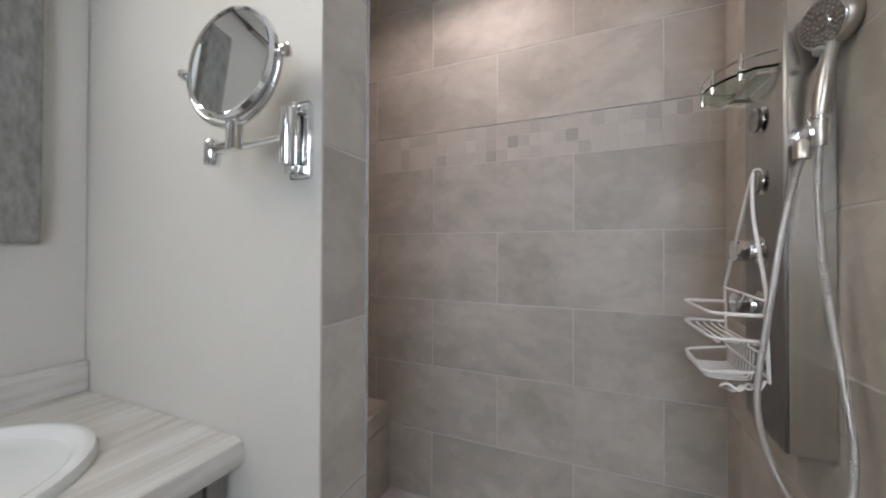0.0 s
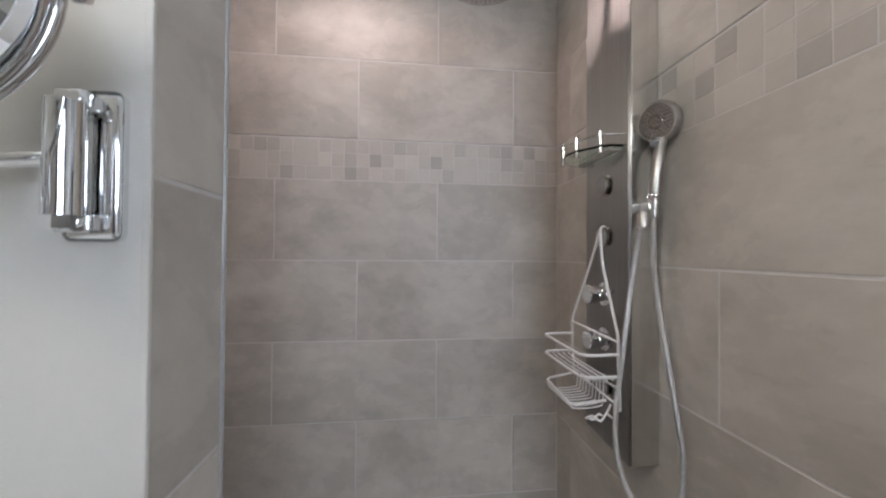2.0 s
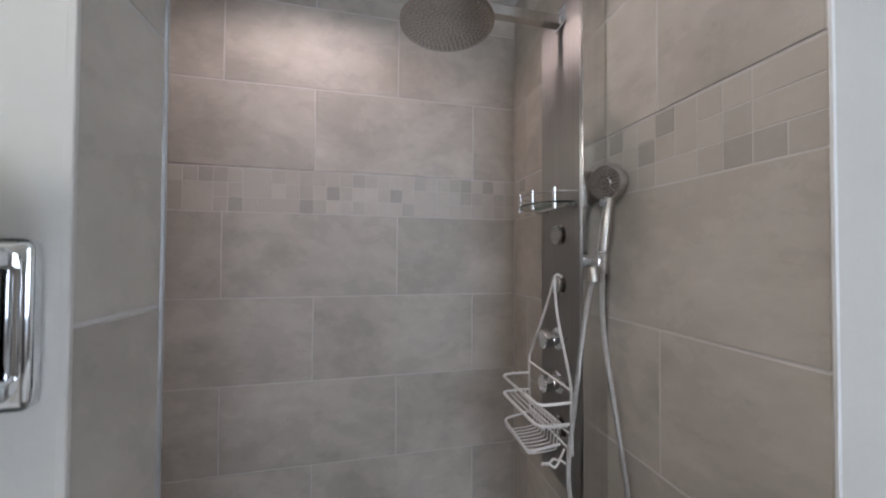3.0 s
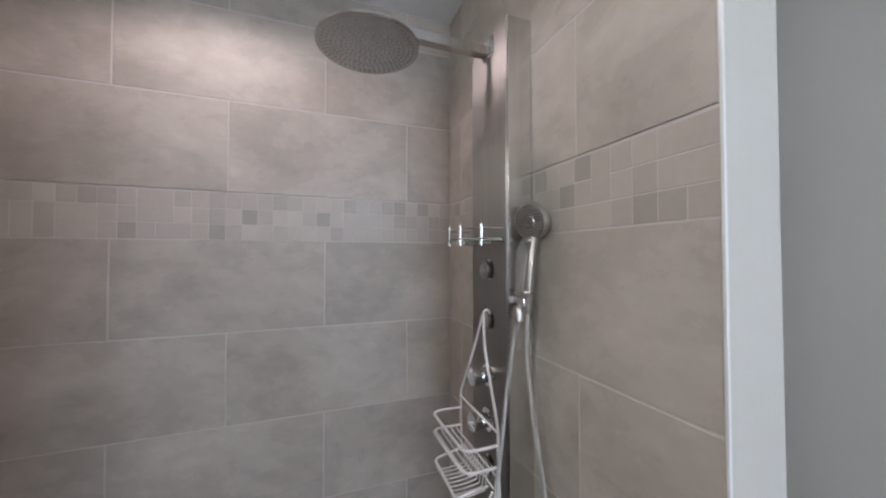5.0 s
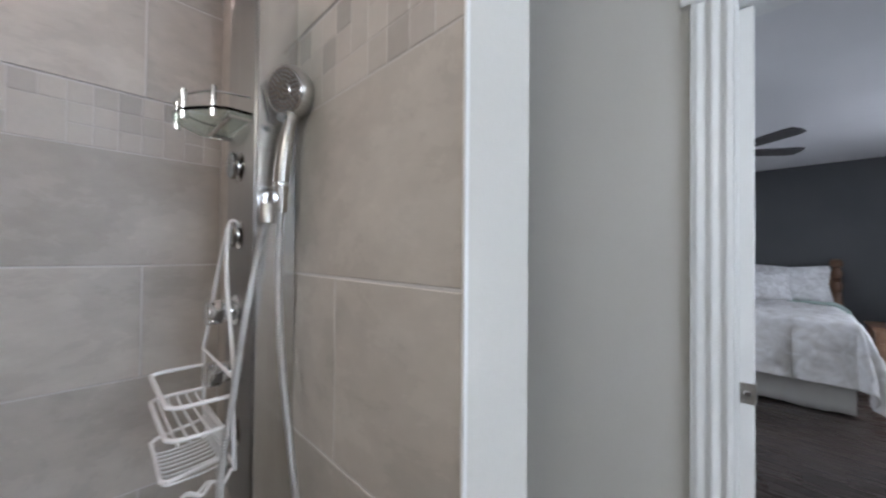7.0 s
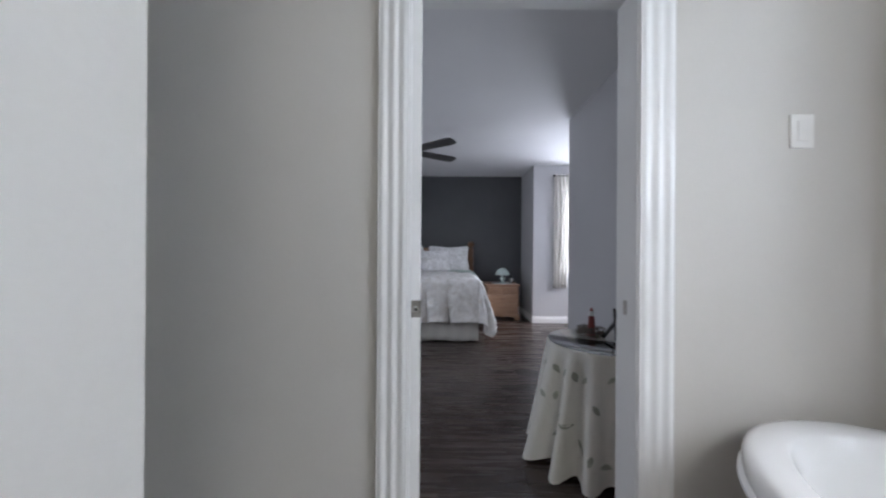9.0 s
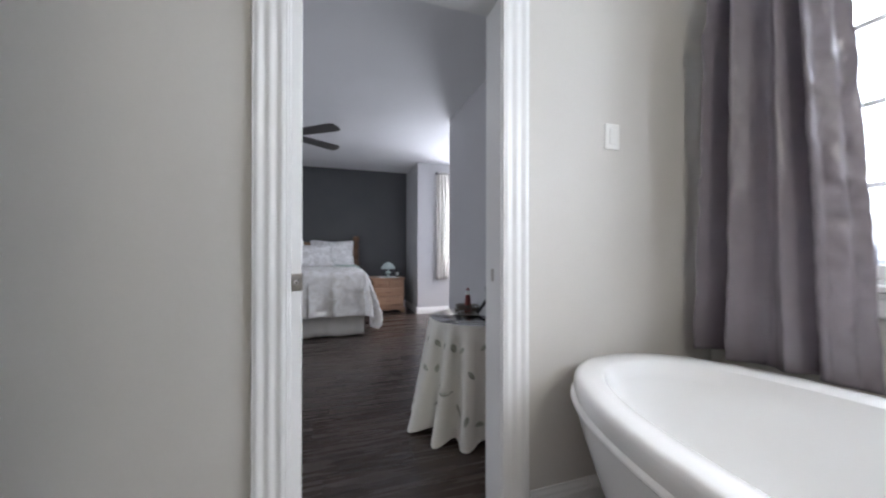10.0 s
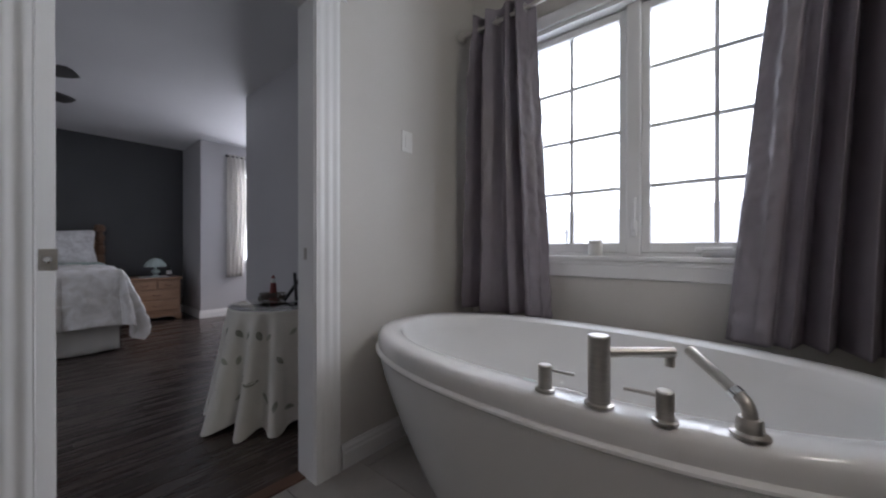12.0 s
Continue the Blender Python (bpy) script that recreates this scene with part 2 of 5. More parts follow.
# ---- mesh helpers ----
def add_box(bm, x0, x1, y0, y1, z0, z1, bevel=0.0, seg=1):
    b = bmesh.new()
    bmesh.ops.create_cube(b, size=1.0)
    for v in b.verts:
        v.co = Vector(((x0 + x1) / 2 + v.co.x * (x1 - x0), (y0 + y1) / 2 + v.co.y * (y1 - y0), (z0 + z1) / 2 + v.co.z * (z1 - z0)))
    if bevel:
        bmesh.ops.bevel(b, geom=b.edges[:], offset=bevel, segments=seg, profile=0.5, affect="EDGES")
    join(bm, b)
    return bm


def join(bm, other):
    me = bpy.data.meshes.new("tmp")
    other.to_mesh(me)
    other.free()
    bm.from_mesh(me)
    bpy.data.meshes.remove(me)


def box(x0, x1, y0, y1, z0, z1, bevel=0.0, seg=1):
    return add_box(bmesh.new(), x0, x1, y0, y1, z0, z1, bevel, seg)


def rings(bm, loops, closed_u=True, cap0=False, cap1=False):
    """Skins a list of point loops."""
    vs = [[bm.verts.new(p) for p in lp] for lp in loops]
    n = len(vs[0])
    for a, b in zip(vs, vs[1:]):
        for i in range(n if closed_u else n - 1):
            j = (i + 1) % n
            bm.faces.new((a[i], a[j], b[j], b[i]))
    if cap0:
        bm.faces.new(vs[0][::-1])
    if cap1:
        bm.faces.new(vs[-1])
    return bm


def tube(bm, pts, r, seg=8, closed=False):
    """A round bar along points; r is a number or one radius a point."""
    pts = [Vector(p) for p in pts]
    n = len(pts)
    rad = r if isinstance(r, (list, tuple)) else [r] * n
    loops, side = [], None
    for i, p in enumerate(pts):
        a = pts[(i - 1) % n] if closed or i > 0 else p
        b = pts[(i + 1) % n] if closed or i < n - 1 else p
        d = (b - a).normalized()
        if side is None:
            side = d.orthogonal().normalized()
        side = (side - d * side.dot(d)).normalized()
        up = d.cross(side)
        loops.append([p + (side * math.cos(2 * math.pi * k / seg) + up * math.sin(2 * math.pi * k / seg)) * rad[i] for k in range(seg)])
    if closed:
        loops.append(loops[0])
    rings(bm, loops, True, not closed, not closed)
    if closed:
        bmesh.ops.remove_doubles(bm, verts=bm.verts[:], dist=1e-6)
    return bm


def smooth_path(pts, steps=6):
    """Catmull-Rom points through a coarse path."""
    pts = [Vector(p) for p in pts]
    out = []
    for i in range(len(pts) - 1):
        p0, p1, p2, p3 = pts[max(i - 1, 0)], pts[i], pts[i + 1], pts[min(i + 2, len(pts) - 1)]
        for k in range(steps):
            t = k / steps
            out.append(0.5 * (2 * p1 + (p2 - p0) * t + (2 * p0 - 5 * p1 + 4 * p2 - p3) * t * t + (3 * p1 - p0 - 3 * p2 + p3) * t ** 3))
    return out + [pts[-1]]


def lathe(bm, profile, centre, axis=(0, 0, 1), seg=24, cap0=True, cap1=True):
    """Turns a profile of (radius, height) round an axis."""
    rot = Vector((0, 0, 1)).rotation_difference(Vector(axis).normalized()).to_matrix()
    c = Vector(centre)
    loops = [[c + rot @ Vector((r * math.cos(2 * math.pi * k / seg), r * math.sin(2 * math.pi * k / seg), z)) for k in range(seg)] for r, z in profile]
    return rings(bm, loops, True, cap0, cap1)


def sheet(bm, fn, nu, nv):
    """A grid of points fn(u, v), u and v in 0..1."""
    return rings(bm, [[fn(i / nu, j / nv) for i in range(nu + 1)] for j in range(nv + 1)], False)


def mesh_of(name, bm, material, smooth=False):
    bmesh.ops.recalc_face_normals(bm, faces=bm.faces[:])
    me = bpy.data.meshes.new(name)
    bm.to_mesh(me)
    bm.free()
    me.materials.append(material)
    if smooth:
        me.shade_smooth()
        me.set_sharp_from_angle(angle=radians(38))
    return me


def part(name, bm, material, parent=None, label="", smooth=False):
    ob = new(name, mesh_of(name, bm, material, smooth))
    if parent:
        ob.parent = parent
        ob.matrix_parent_inverse = parent.matrix_basis.inverted()
    return tagged(ob, label)


def thing(name, base, label, category, group=""):
    """An Empty at the base of a thing, to carry its parts."""
    ob = new(name)
    ob.empty_display_size = 0.05
    ob.matrix_basis = Matrix.Translation(base)
    return tagged(ob, label, category, group)


def setting(name, bm, material, label, category, smooth=False):
    return tagged(part(name, bm, material, None, "", smooth), label, category, "", "structure")


def solid(ob, t):
    md = ob.modifiers.new("thickness", "SOLIDIFY")
    md.thickness, md.offset = t, 0
    return ob


# ---- structure ----
XL, XR, XD, YB, YM, YW = -0.99, 0.59, 1.525, 1.40, 0.385, -1.65   # wall faces of the bathroom
H_BATH, H_SHOWER, H_BED = 2.66, 2.50, 2.48
JX, JY = -0.25, 0.513                                            # end of the mirror wall and its inner face
T = 0.002                                                        # tile thickness

bm = box(-1.4, XD + 0.09, -1.8, 1.5, -0.1, -0.006)
add_box(bm, 0.606, XD + 0.09, 1.5, 2.32, -0.1, -0.006)
floor = setting("floor", bm, M_GROUT, "grey-beige tiled bathroom floor", "floor")
wall_back = setting("wall_shower_back", box(-1.4, 0.73, YB + T, YB + 0.12, -0.006, 2.7), M_GROUT, "slate-look tiled back wall of the shower", "wall")
wall_side = setting("wall_shower_side", box(XR + T, 0.724, YM + 0.002, YB + T, -0.006, 2.7), M_PAINT, "shower side wall, tiled inside, painted end", "wall")
wall_left_end = setting("wall_shower_left", box(-1.40, -1.25, JY, YB + T, -0.006, 2.7), M_TILE, "tiled end wall of the shower", "wall")
wall_mirror = setting("wall_mirror", box(-1.40, JX - T, YM, JY, -0.006, 2.7), M_PAINT, "pale grey painted wall beside the vanity", "wall")
wall_left = setting("wall_left", box(XL - 0.12, XL, -1.77, YM - 0.002, -0.006, 2.7), M_PAINT, "pale grey painted wall behind the vanity", "wall")
# unseen alcove walls; depth is assumed, set far back to cut bounced light
wall_alcove = setting("wall_alcove", box(0.606, XD - 0.002, 2.20, 2.32, -0.006, 2.7), M_PAINT, "pale grey painted wall of the alcove", "wall")
setting("wall_alcove_side", box(0.606, 0.724, YB + 0.122, 2.198, -0.006, 2.7), M_PAINT, "pale grey painted side wall of the alcove", "wall")
setting("curb", box(JX, XR, YM + 0.01, JY - 0.01, -0.006, 0.10, 0.004), M_TILE, "low tiled shower curb", "curb")
setting("shower_floor", box(-1.25, XR, JY, YB, -0.006, 0.045), M_GROUT, "tiled shower floor", "floor")

# door wall: opening with a slot for the sliding leaf
bm = box(XD, XD + 0.12, -1.77, -0.53, -0.006, 2.7)
add_box(bm, XD, XD + 0.12, -0.53, 0.225, 2.03, 2.7)
add_box(bm, XD, XD + 0.037, 0.225, 1.0, -0.006, 2.7)
add_box(bm, XD + 0.083, XD + 0.12, 0.225, 1.0, -0.006, 2.7)
add_box(bm, XD, XD + 0.12, 1.0, 2.72, -0.006, 2.7)
wall_door = setting("wall_door", bm, M_PAINT, "grey painted wall with the bedroom doorway", "wall")

# window wall with its opening
WX0, WX1, WZ0, WZ1 = -0.075, 1.225, 0.915, 2.215
bm = box(XL - 0.12, WX0, YW - 0.14, YW, -0.006, 2.7)
add_box(bm, WX1, XD - 0.002, YW - 0.14, YW, -0.006, 2.7)
add_box(bm, WX0, WX1, YW - 0.14, YW, -0.006, WZ0)
add_box(bm, WX0, WX1, YW - 0.14, YW, WZ1, 2.7)
wall_window = setting("wall_window", bm, M_PAINT, "pale grey painted wall under the bathroom window", "wall")

setting("ceiling_bathroom", box(-1.2, XD - 0.002, -1.77, YM - 0.002, H_BATH, 2.78), M_CEIL, "flat white bathroom ceiling", "ceiling")
setting("ceiling_alcove", box(0.726, XD - 0.002, YM, 2.198, H_BATH, 2.78), M_CEIL, "flat white alcove ceiling", "ceiling")
bm = box(-1.25, XR + T, JY + 0.001, YB + T, H_SHOWER, 2.78)
add_box(bm, JX - T, XR + T, YM + 0.003, JY + 0.001, H_SHOWER, 2.78)
setting("ceiling_shower", bm, M_CEIL, "white shower ceiling", "ceiling")

# bedroom shell
BX0, BX1 = XD + 0.12, 6.70
bed_floor = setting("floor_bedroom", box(XD + 0.09, BX1 + 0.1, -2.95, 2.72, -0.1, -0.005), M_GAP, "dark wood plank bedroom floor", "floor")
setting("wall_bedroom_dark", box(BX1, BX1 + 0.1, -1.4, 2.72, -0.005, 2.6), M_DARK, "charcoal accent wall behind the bed", "wall")
# left wall, opening added out of view for the far fill lamp
bm = box(BX0, 2.9, 2.6, 2.72, -0.005, 2.6)
add_box(bm, 4.3, BX1, 2.6, 2.72, -0.005, 2.6)
add_box(bm, 2.9, 4.3, 2.6, 2.72, -0.005, 0.8)
add_box(bm, 2.9, 4.3, 2.6, 2.72, 2.1, 2.6)
setting("wall_bedroom_left", bm, M_PAINT_BED, "grey painted bedroom wall with an unseen, assumed window opening", "wall")
# assumed window in that opening, never in view
window_3 = setting("window_3", box(2.9, 4.3, 2.64, 2.68, 0.8, 0.85), M_TRIM, "white framed bedroom window", "window")
for x0, x1, z0, z1 in ((2.9, 2.95, 0.85, 2.1), (4.25, 4.3, 0.85, 2.1), (2.95, 4.25, 2.05, 2.1), (3.58, 3.62, 0.85, 2.05)):
    part("window_frame", box(x0, x1, 2.64, 2.68, z0, z1), M_TRIM, window_3)
part("pane", box(2.95, 4.25, 2.658, 2.662, 0.85, 2.05), M_GLASS, window_3).visible_shadow = False
setting("wall_bedroom_right", box(BX0, 3.92, -1.27, -1.15, -0.005, 2.6), M_PAINT_BED, "grey painted bedroom wall beside the table", "wall")
setting("wall_bedroom_niche", box(3.80, 3.92, -2.95, -1.27, -0.005, 2.6), M_PAINT_BED, "grey painted wall of the window niche", "wall")
bm = box(5.84, 5.94, -1.74, -1.40, -0.005, 2.6)
add_box(bm, 5.84, 5.94, -2.95, -2.65, -0.005, 2.6)
add_box(bm, 5.84, 5.94, -2.65, -1.74, -0.005, 0.75)
add_box(bm, 5.84, 5.94, -2.65, -1.74, 2.15, 2.6)
add_box(bm, 5.84, BX1, -1.40, -1.28, -0.005, 2.6)
setting("wall_bedroom_bump", bm, M_PAINT_BED, "grey painted bedroom wall corner by the window", "wall")
# niche wall out of view; its opening is assumed, for the side fill
bm = box(3.92, 4.2, -2.95, -2.83, -0.005, 2.6)
add_box(bm, 5.6, 5.84, -2.95, -2.83, -0.005, 2.6)
add_box(bm, 4.2, 5.6, -2.95, -2.83, -0.005, 0.75)
add_box(bm, 4.2, 5.6, -2.95, -2.83, 2.15, 2.6)
setting("wall_bedroom_window", bm, M_PAINT_BED, "grey painted bedroom wall with an unseen, assumed window opening", "wall")
setting("ceiling_bedroom", box(BX0, BX1 + 0.1, -2.95, 2.72, H_BED, 2.60), M_CEIL, "white bedroom ceiling", "ceiling")


def board_profile(depth, height):
    return [(0, 0), (depth, 0), (depth, height * 0.62), (depth * 0.75, height * 0.70), (depth * 0.7, height * 0.80), (depth * 0.35, height * 0.92), (depth * 0.3, height), (0, height)]


def baseboard(name, p0, p1, inward, label):
    """A moulded board from p0 to p1 along a wall, with its depth towards inward."""
    n = Vector((*inward, 0))
    prof = board_profile(0.016, 0.109)
    loops = [[Vector((*p, 0)) + n * d + Vector((0, 0, h)) for d, h in prof] for p in (p0, p1)]
    return setting(name, rings(bmesh.new(), loops, True, True, True), M_TRIM, label, "baseboard")


baseboard("baseboard_door_wall", (XD, -0.645), (XD, YW), (-1, 0), "white moulded baseboard under the light switch")
baseboard("baseboard_window_wall", (XD - 0.017, YW), (XL, YW), (0, 1), "white moulded baseboard behind the bathtub")
baseboard("baseboard_alcove", (XD, 2.20), (XD, 0.335), (-1, 0), "white moulded baseboard by the doorway")
baseboard("baseboard_bedroom_dark", (BX1, 2.6), (BX1, -1.28), (-1, 0), "white baseboard on the charcoal wall")
baseboard("baseboard_bedroom_bump", (BX1 - 0.017, -1.28), (5.824, -1.28), (0, 1), "white baseboard on the wall corner")
baseboard("baseboard_bedroom_niche", (5.84, -1.262), (5.84, -2.83), (-1, 0), "white baseboard below the bedroom window")
baseboard("baseboard_bedroom_right", (BX0, -1.15), (3.92, -1.15), (0, 1), "white baseboard behind the skirted table")

# doorway: jambs, fluted casings, head
door_1 = setting("door_1", box(XD - 0.002, XD + 0.122, -0.531, -0.516, 0, 2.03), M_TRIM, "white bedroom doorway with fluted casings and an open sliding door", "door")
part("head_jamb", box(XD - 0.002, XD + 0.122, -0.516, 0.2225, 2.015, 2.031), M_TRIM, door_1)
for x0, x1 in ((XD - 0.002, XD + 0.036), (XD + 0.084, XD + 0.122)):
    part("split_jamb", box(x0, x1, 0.219, 0.232, 0, 2.015), M_TRIM, door_1)


def casing(y0, y1, x, z1, way):
    """Fluted casing board standing on the wall face x; way is -1 towards the bathroom."""
    n = 40
    prof = []
    for i in range(n + 1):
        s = i / n
        d = 0.017 + 0.0019 * math.cos(2 * math.pi * 3 * (s - 0.5)) * (1 if 0.04 < s < 0.96 else 0)
        if s in (0, 1):
            d = 0.012
        prof.append((y0 + (y1 - y0) * s, d))
    prof = [(y0, 0.0)] + prof + [(y1, 0.0)]
    loops = [[Vector((x + way * d, y, z)) for y, d in prof] for z in (0, z1)]
    return rings(bmesh.new(), loops, True, True, True)


for y0, y1 in ((-0.635, -0.518), (0.223, 0.324)):
    part("casing", casing(y0, y1, XD, 2.04, -1), M_TRIM, door_1, "white fluted door casing", True)
    part("casing", casing(y0, y1, XD + 0.12, 2.04, 1), M_TRIM, door_1, "white fluted door casing", True)
bm = box(XD - 0.019, XD, -0.635, 0.322, 2.042, 2.15, 0.003)
part("head_casing", bm, M_TRIM, door_1)
part("cap_bead", box(XD - 0.03, XD - 0.0195, -0.66, 0.347, 2.045, 2.065, 0.004), M_TRIM, door_1)
part("strike_plate", box(XD + 0.055, XD + 0.077, -0.5165, -0.514, 0.925, 0.975, 0.0008), M_NICKEL, door_1, "small nickel strike plate")
sliding = tagged(part("sliding_door", box(XD + 0.042, XD + 0.078, 0.188, 0.98, 0.012, 2.01, 0.002), M_TRIM, None), "white sliding door pushed into its wall slot", "door", "", "structure")
bm = box(XD + 0.0395, XD + 0.0425, 0.1865, 0.2185, 0.915, 0.972, 0.001)
add_box(bm, XD + 0.0395, XD + 0.0805, 0.1845, 0.1875, 0.915, 0.972, 0.001)
lock = part("edge_lock", bm, M_NICKEL, sliding, "square brushed nickel edge lock")
part("turn_piece", lathe(bmesh.new(), [(0.009, 0), (0.009, 0.003), (0.006, 0.006)], (XD + 0.0395, 0.203, 0.944), (-1, 0, 0), 16), M_CHROME, lock)
setting("threshold", box(XD + 0.062, XD + 0.125, -0.515, 0.197, -0.004, 0.008, 0.003), M_THRESH, "brown wood threshold strip in the doorway", "threshold")

# bathroom window
window_1 = setting("window_1", box(WX0, WX1, YW - 0.135, YW - 0.002, WZ1 - 0.018, WZ1), M_TRIM, "white double casement window with muntin bars", "window")
for x0, x1 in ((WX0, WX0 + 0.018), (WX1 - 0.018, WX1)):
    part("side_lining", box(x0, x1, YW - 0.135, YW - 0.002, WZ0 + 0.02, WZ1 - 0.018), M_TRIM, window_1)
part("window_sill", box(WX0 - 0.075, WX1 + 0.075, YW - 0.135, YW + 0.028, WZ0 - 0.006, WZ0 + 0.018, 0.006, 2), M_TRIM, window_1, "white painted sill board")
bm = box(WX0 - 0.055, WX1 + 0.055, YW, YW + 0.016, WZ0 - 0.092, WZ0 - 0.007, 0.004)
add_box(bm, WX0 - 0.055, WX1 + 0.055, YW, YW + 0.021, WZ0 - 0.028, WZ0 - 0.007, 0.004)
part("apron", bm, M_TRIM, window_1)
for x0, x1 in ((WX0 - 0.075, WX0 - 0.001), (WX1 + 0.001, WX1 + 0.075)):
    part("window_casing", box(x0, x1, YW, YW + 0.016, WZ0 + 0.019, WZ1 + 0.075, 0.004), M_TRIM, window_1)
part("window_head", box(WX0, WX1, YW, YW + 0.016, WZ1 + 0.001, WZ1 + 0.075, 0.004), M_TRIM, window_1)
YG = YW - 0.085
bm = bmesh.new()
for a in ((WX0 + 0.018, WX0 + 0.070, WZ0 + 0.018, WZ1 - 0.018), (WX1 - 0.070, WX1 - 0.018, WZ0 + 0.018, WZ1 - 0.018), (WX0 + 0.070, WX1 - 0.070, WZ0 + 0.018, WZ0 + 0.070), (WX0 + 0.070, WX1 - 0.070, WZ1 - 0.060, WZ1 - 0.018), (0.52, 0.643, WZ0 + 0.070, WZ1 - 0.060)):
    add_box(bm, a[0], a[1], YG - 0.048, YG - 0.0205, a[2], a[3])
part("window_frame", bm, M_TRIM, window_1)
for a in ((WX0 + 0.018, WX0 + 0.036), (WX1 - 0.038, WX1 - 0.018)):
    part("stop_bead", box(a[0], a[1], YG - 0.0203, YG + 0.03, WZ0 + 0.034, WZ1 - 0.019, 0.002), M_TRIM, window_1)
part("stop_bead", box(WX0 + 0.018, WX1 - 0.018, YG - 0.0203, YG + 0.03, WZ0 + 0.018, WZ0 + 0.033, 0.002), M_TRIM, window_1)
part("mullion", box(0.5495, 0.6135, YG - 0.03, YG + 0.042, WZ0 + 0.018, WZ1 - 0.018, 0.004), M_TRIM, window_1)
for gx0, gx1, in ((0.0, 0.512), (0.651, 1.148)):
    bm = bmesh.new()
    for a in ((gx0 - 0.037, gx0, 1.0 - 0.05, 2.15 + 0.04), (gx1, gx1 + 0.037, 1.0 - 0.05, 2.15 + 0.04), (gx0, gx1, 1.0 - 0.05, 1.0), (gx0, gx1, 2.15, 2.19)):
        add_box(bm, a[0], a[1], YG - 0.02, YG + 0.02, a[2], a[3], 0.003)
    sash = part("sash", bm, M_TRIM, window_1)
    gm = (gx0 + gx1) / 2
    bm = box(gm - 0.010, gm + 0.010, YG - 0.006, YG + 0.006, 1.0, 2.15, 0.002)
    for z in (1.283, 1.576, 1.867):
        add_box(bm, gx0, gx1, YG - 0.0055, YG + 0.0055, z - 0.010, z + 0.010, 0.002)
    part("muntin_grid", bm, M_TRIM, sash)
    pane = part("pane", box(gx0, gx1, YG - 0.013, YG - 0.009, 1.0, 2.15), M_GLASS, sash)
    pane.visible_shadow = False
bm = box(0.563, 0.590, YG + 0.043, YG + 0.060, 1.03, 1.11, 0.005)
tube(bm, smooth_path([(0.577, YG + 0.055, 1.06), (0.575, YG + 0.075, 1.09), (0.572, YG + 0.078, 1.16), (0.570, YG + 0.075, 1.22)]), 0.007)
part("sash_lever", bm, M_TRIM, window_1, "white casement lever", True)
bm = box(0.15, 0.31, YG + 0.021, YG + 0.055, WZ0 + 0.02, WZ0 + 0.055, 0.010, 2)
add_box(bm, 0.20, 0.33, YG + 0.05, YG + 0.068, WZ0 + 0.045, WZ0 + 0.062, 0.006, 2)
part("crank_operator", bm, M_TRIM, window_1, "white folding crank operator", True)

# outside
ground = setting("ground", sheet(bmesh.new(), lambda u, v: Vector(((u - 0.5) * 5000, 2500 - v * 5000, -3.2)), 4, 4), M_SNOW, "pale open ground outside the window", "ground")
overcast = mat("overcast_sky", (0.8, 0.8, 0.8), None, 1.0)
overcast.node_tree.nodes["Principled BSDF"].inputs["Emission Color"].default_value = (0.95, 0.97, 1, 1)
overcast.node_tree.nodes["Principled BSDF"].inputs["Emission Strength"].default_value = 2.2
setting("backdrop", box(-500, 600, -262, -260, -3.3, 140), overcast, "white overcast sky low over the houses", "backdrop")
for i in range(9):
    hx, hy = -95 + i * 30 + random.uniform(-5, 5), -150 - random.uniform(0, 50)
    w, d, h = random.uniform(8, 12), 9, random.uniform(3.7, 4.9)
    house = thing("house", (hx, hy, -3.2), "pale sided house with a grey gabled roof far off", "house", "houses outside the window")
    part("wall", box(hx - w / 2, hx + w / 2, hy - d / 2, hy + d / 2, -3.2, -3.2 + h), M_SIDING, house)
    zr = -3.2 + h
    bm = rings(bmesh.new(), [[Vector((hx + s * (w / 2 + 0.4), hy - d / 2 - 0.4, zr)), Vector((hx + s * (w / 2 + 0.4), hy + d / 2 + 0.4, zr)), Vector((hx + s * (w / 2 - 1), hy, zr + 2.0))] for s in (-1, 1)], True, True, True)
    part("roof", bm, M_ROOF, house)
    for k in (-0.25, 0.25):
        part("window", box(hx + k * w - 0.6, hx + k * w + 0.6, hy + d / 2, hy + d / 2 + 0.06, -3.2 + h * 0.45, -3.2 + h * 0.75), M_ROOF, house)
for px, py, ph in ((-9.5, -60, 9.0), (26, -70, 8.0)):
    pole = thing("utility_pole", (px, py, -3.2), "thin grey utility pole far off", "pole")
    part("shaft", tube(bmesh.new(), [(px, py, -3.2), (px, py, -3.2 + ph)], 0.12, 8), M_ROOF, pole)
    part("crossbar", tube(bmesh.new(), [(px - 1, py, -3.8 + ph), (px + 1, py, -3.8 + ph)], 0.06, 6), M_ROOF, pole)


# ---- shower ----
bench = setting("bench", box(-1.25, -0.745, JY + 0.002, YB - 0.001, 0.045, 0.452), M_GROUT, "tiled shower bench", "bench")
part("bench_top", box(-1.25, -0.738, JY + 0.002, YB - 0.001, 0.4525, 0.462, 0.002), M_TILE, bench)
part("bench_front", box(-0.7445, -0.738, JY + 0.002, YB - 0.001, 0.365, 0.449, 0.0015), M_TILE, bench)
part("bench_front", box(-0.7445, -0.738, JY + 0.002, YB - 0.001, 0.047, 0.362, 0.0015), M_TILE, bench)
setting("trim_tile_edge", tube(bmesh.new(), [(JX - 0.001, JY, 0.05), (JX - 0.001, JY, H_SHOWER)], 0.0035, 8), M_EDGE, "chrome tile edge strip", "trim", True)
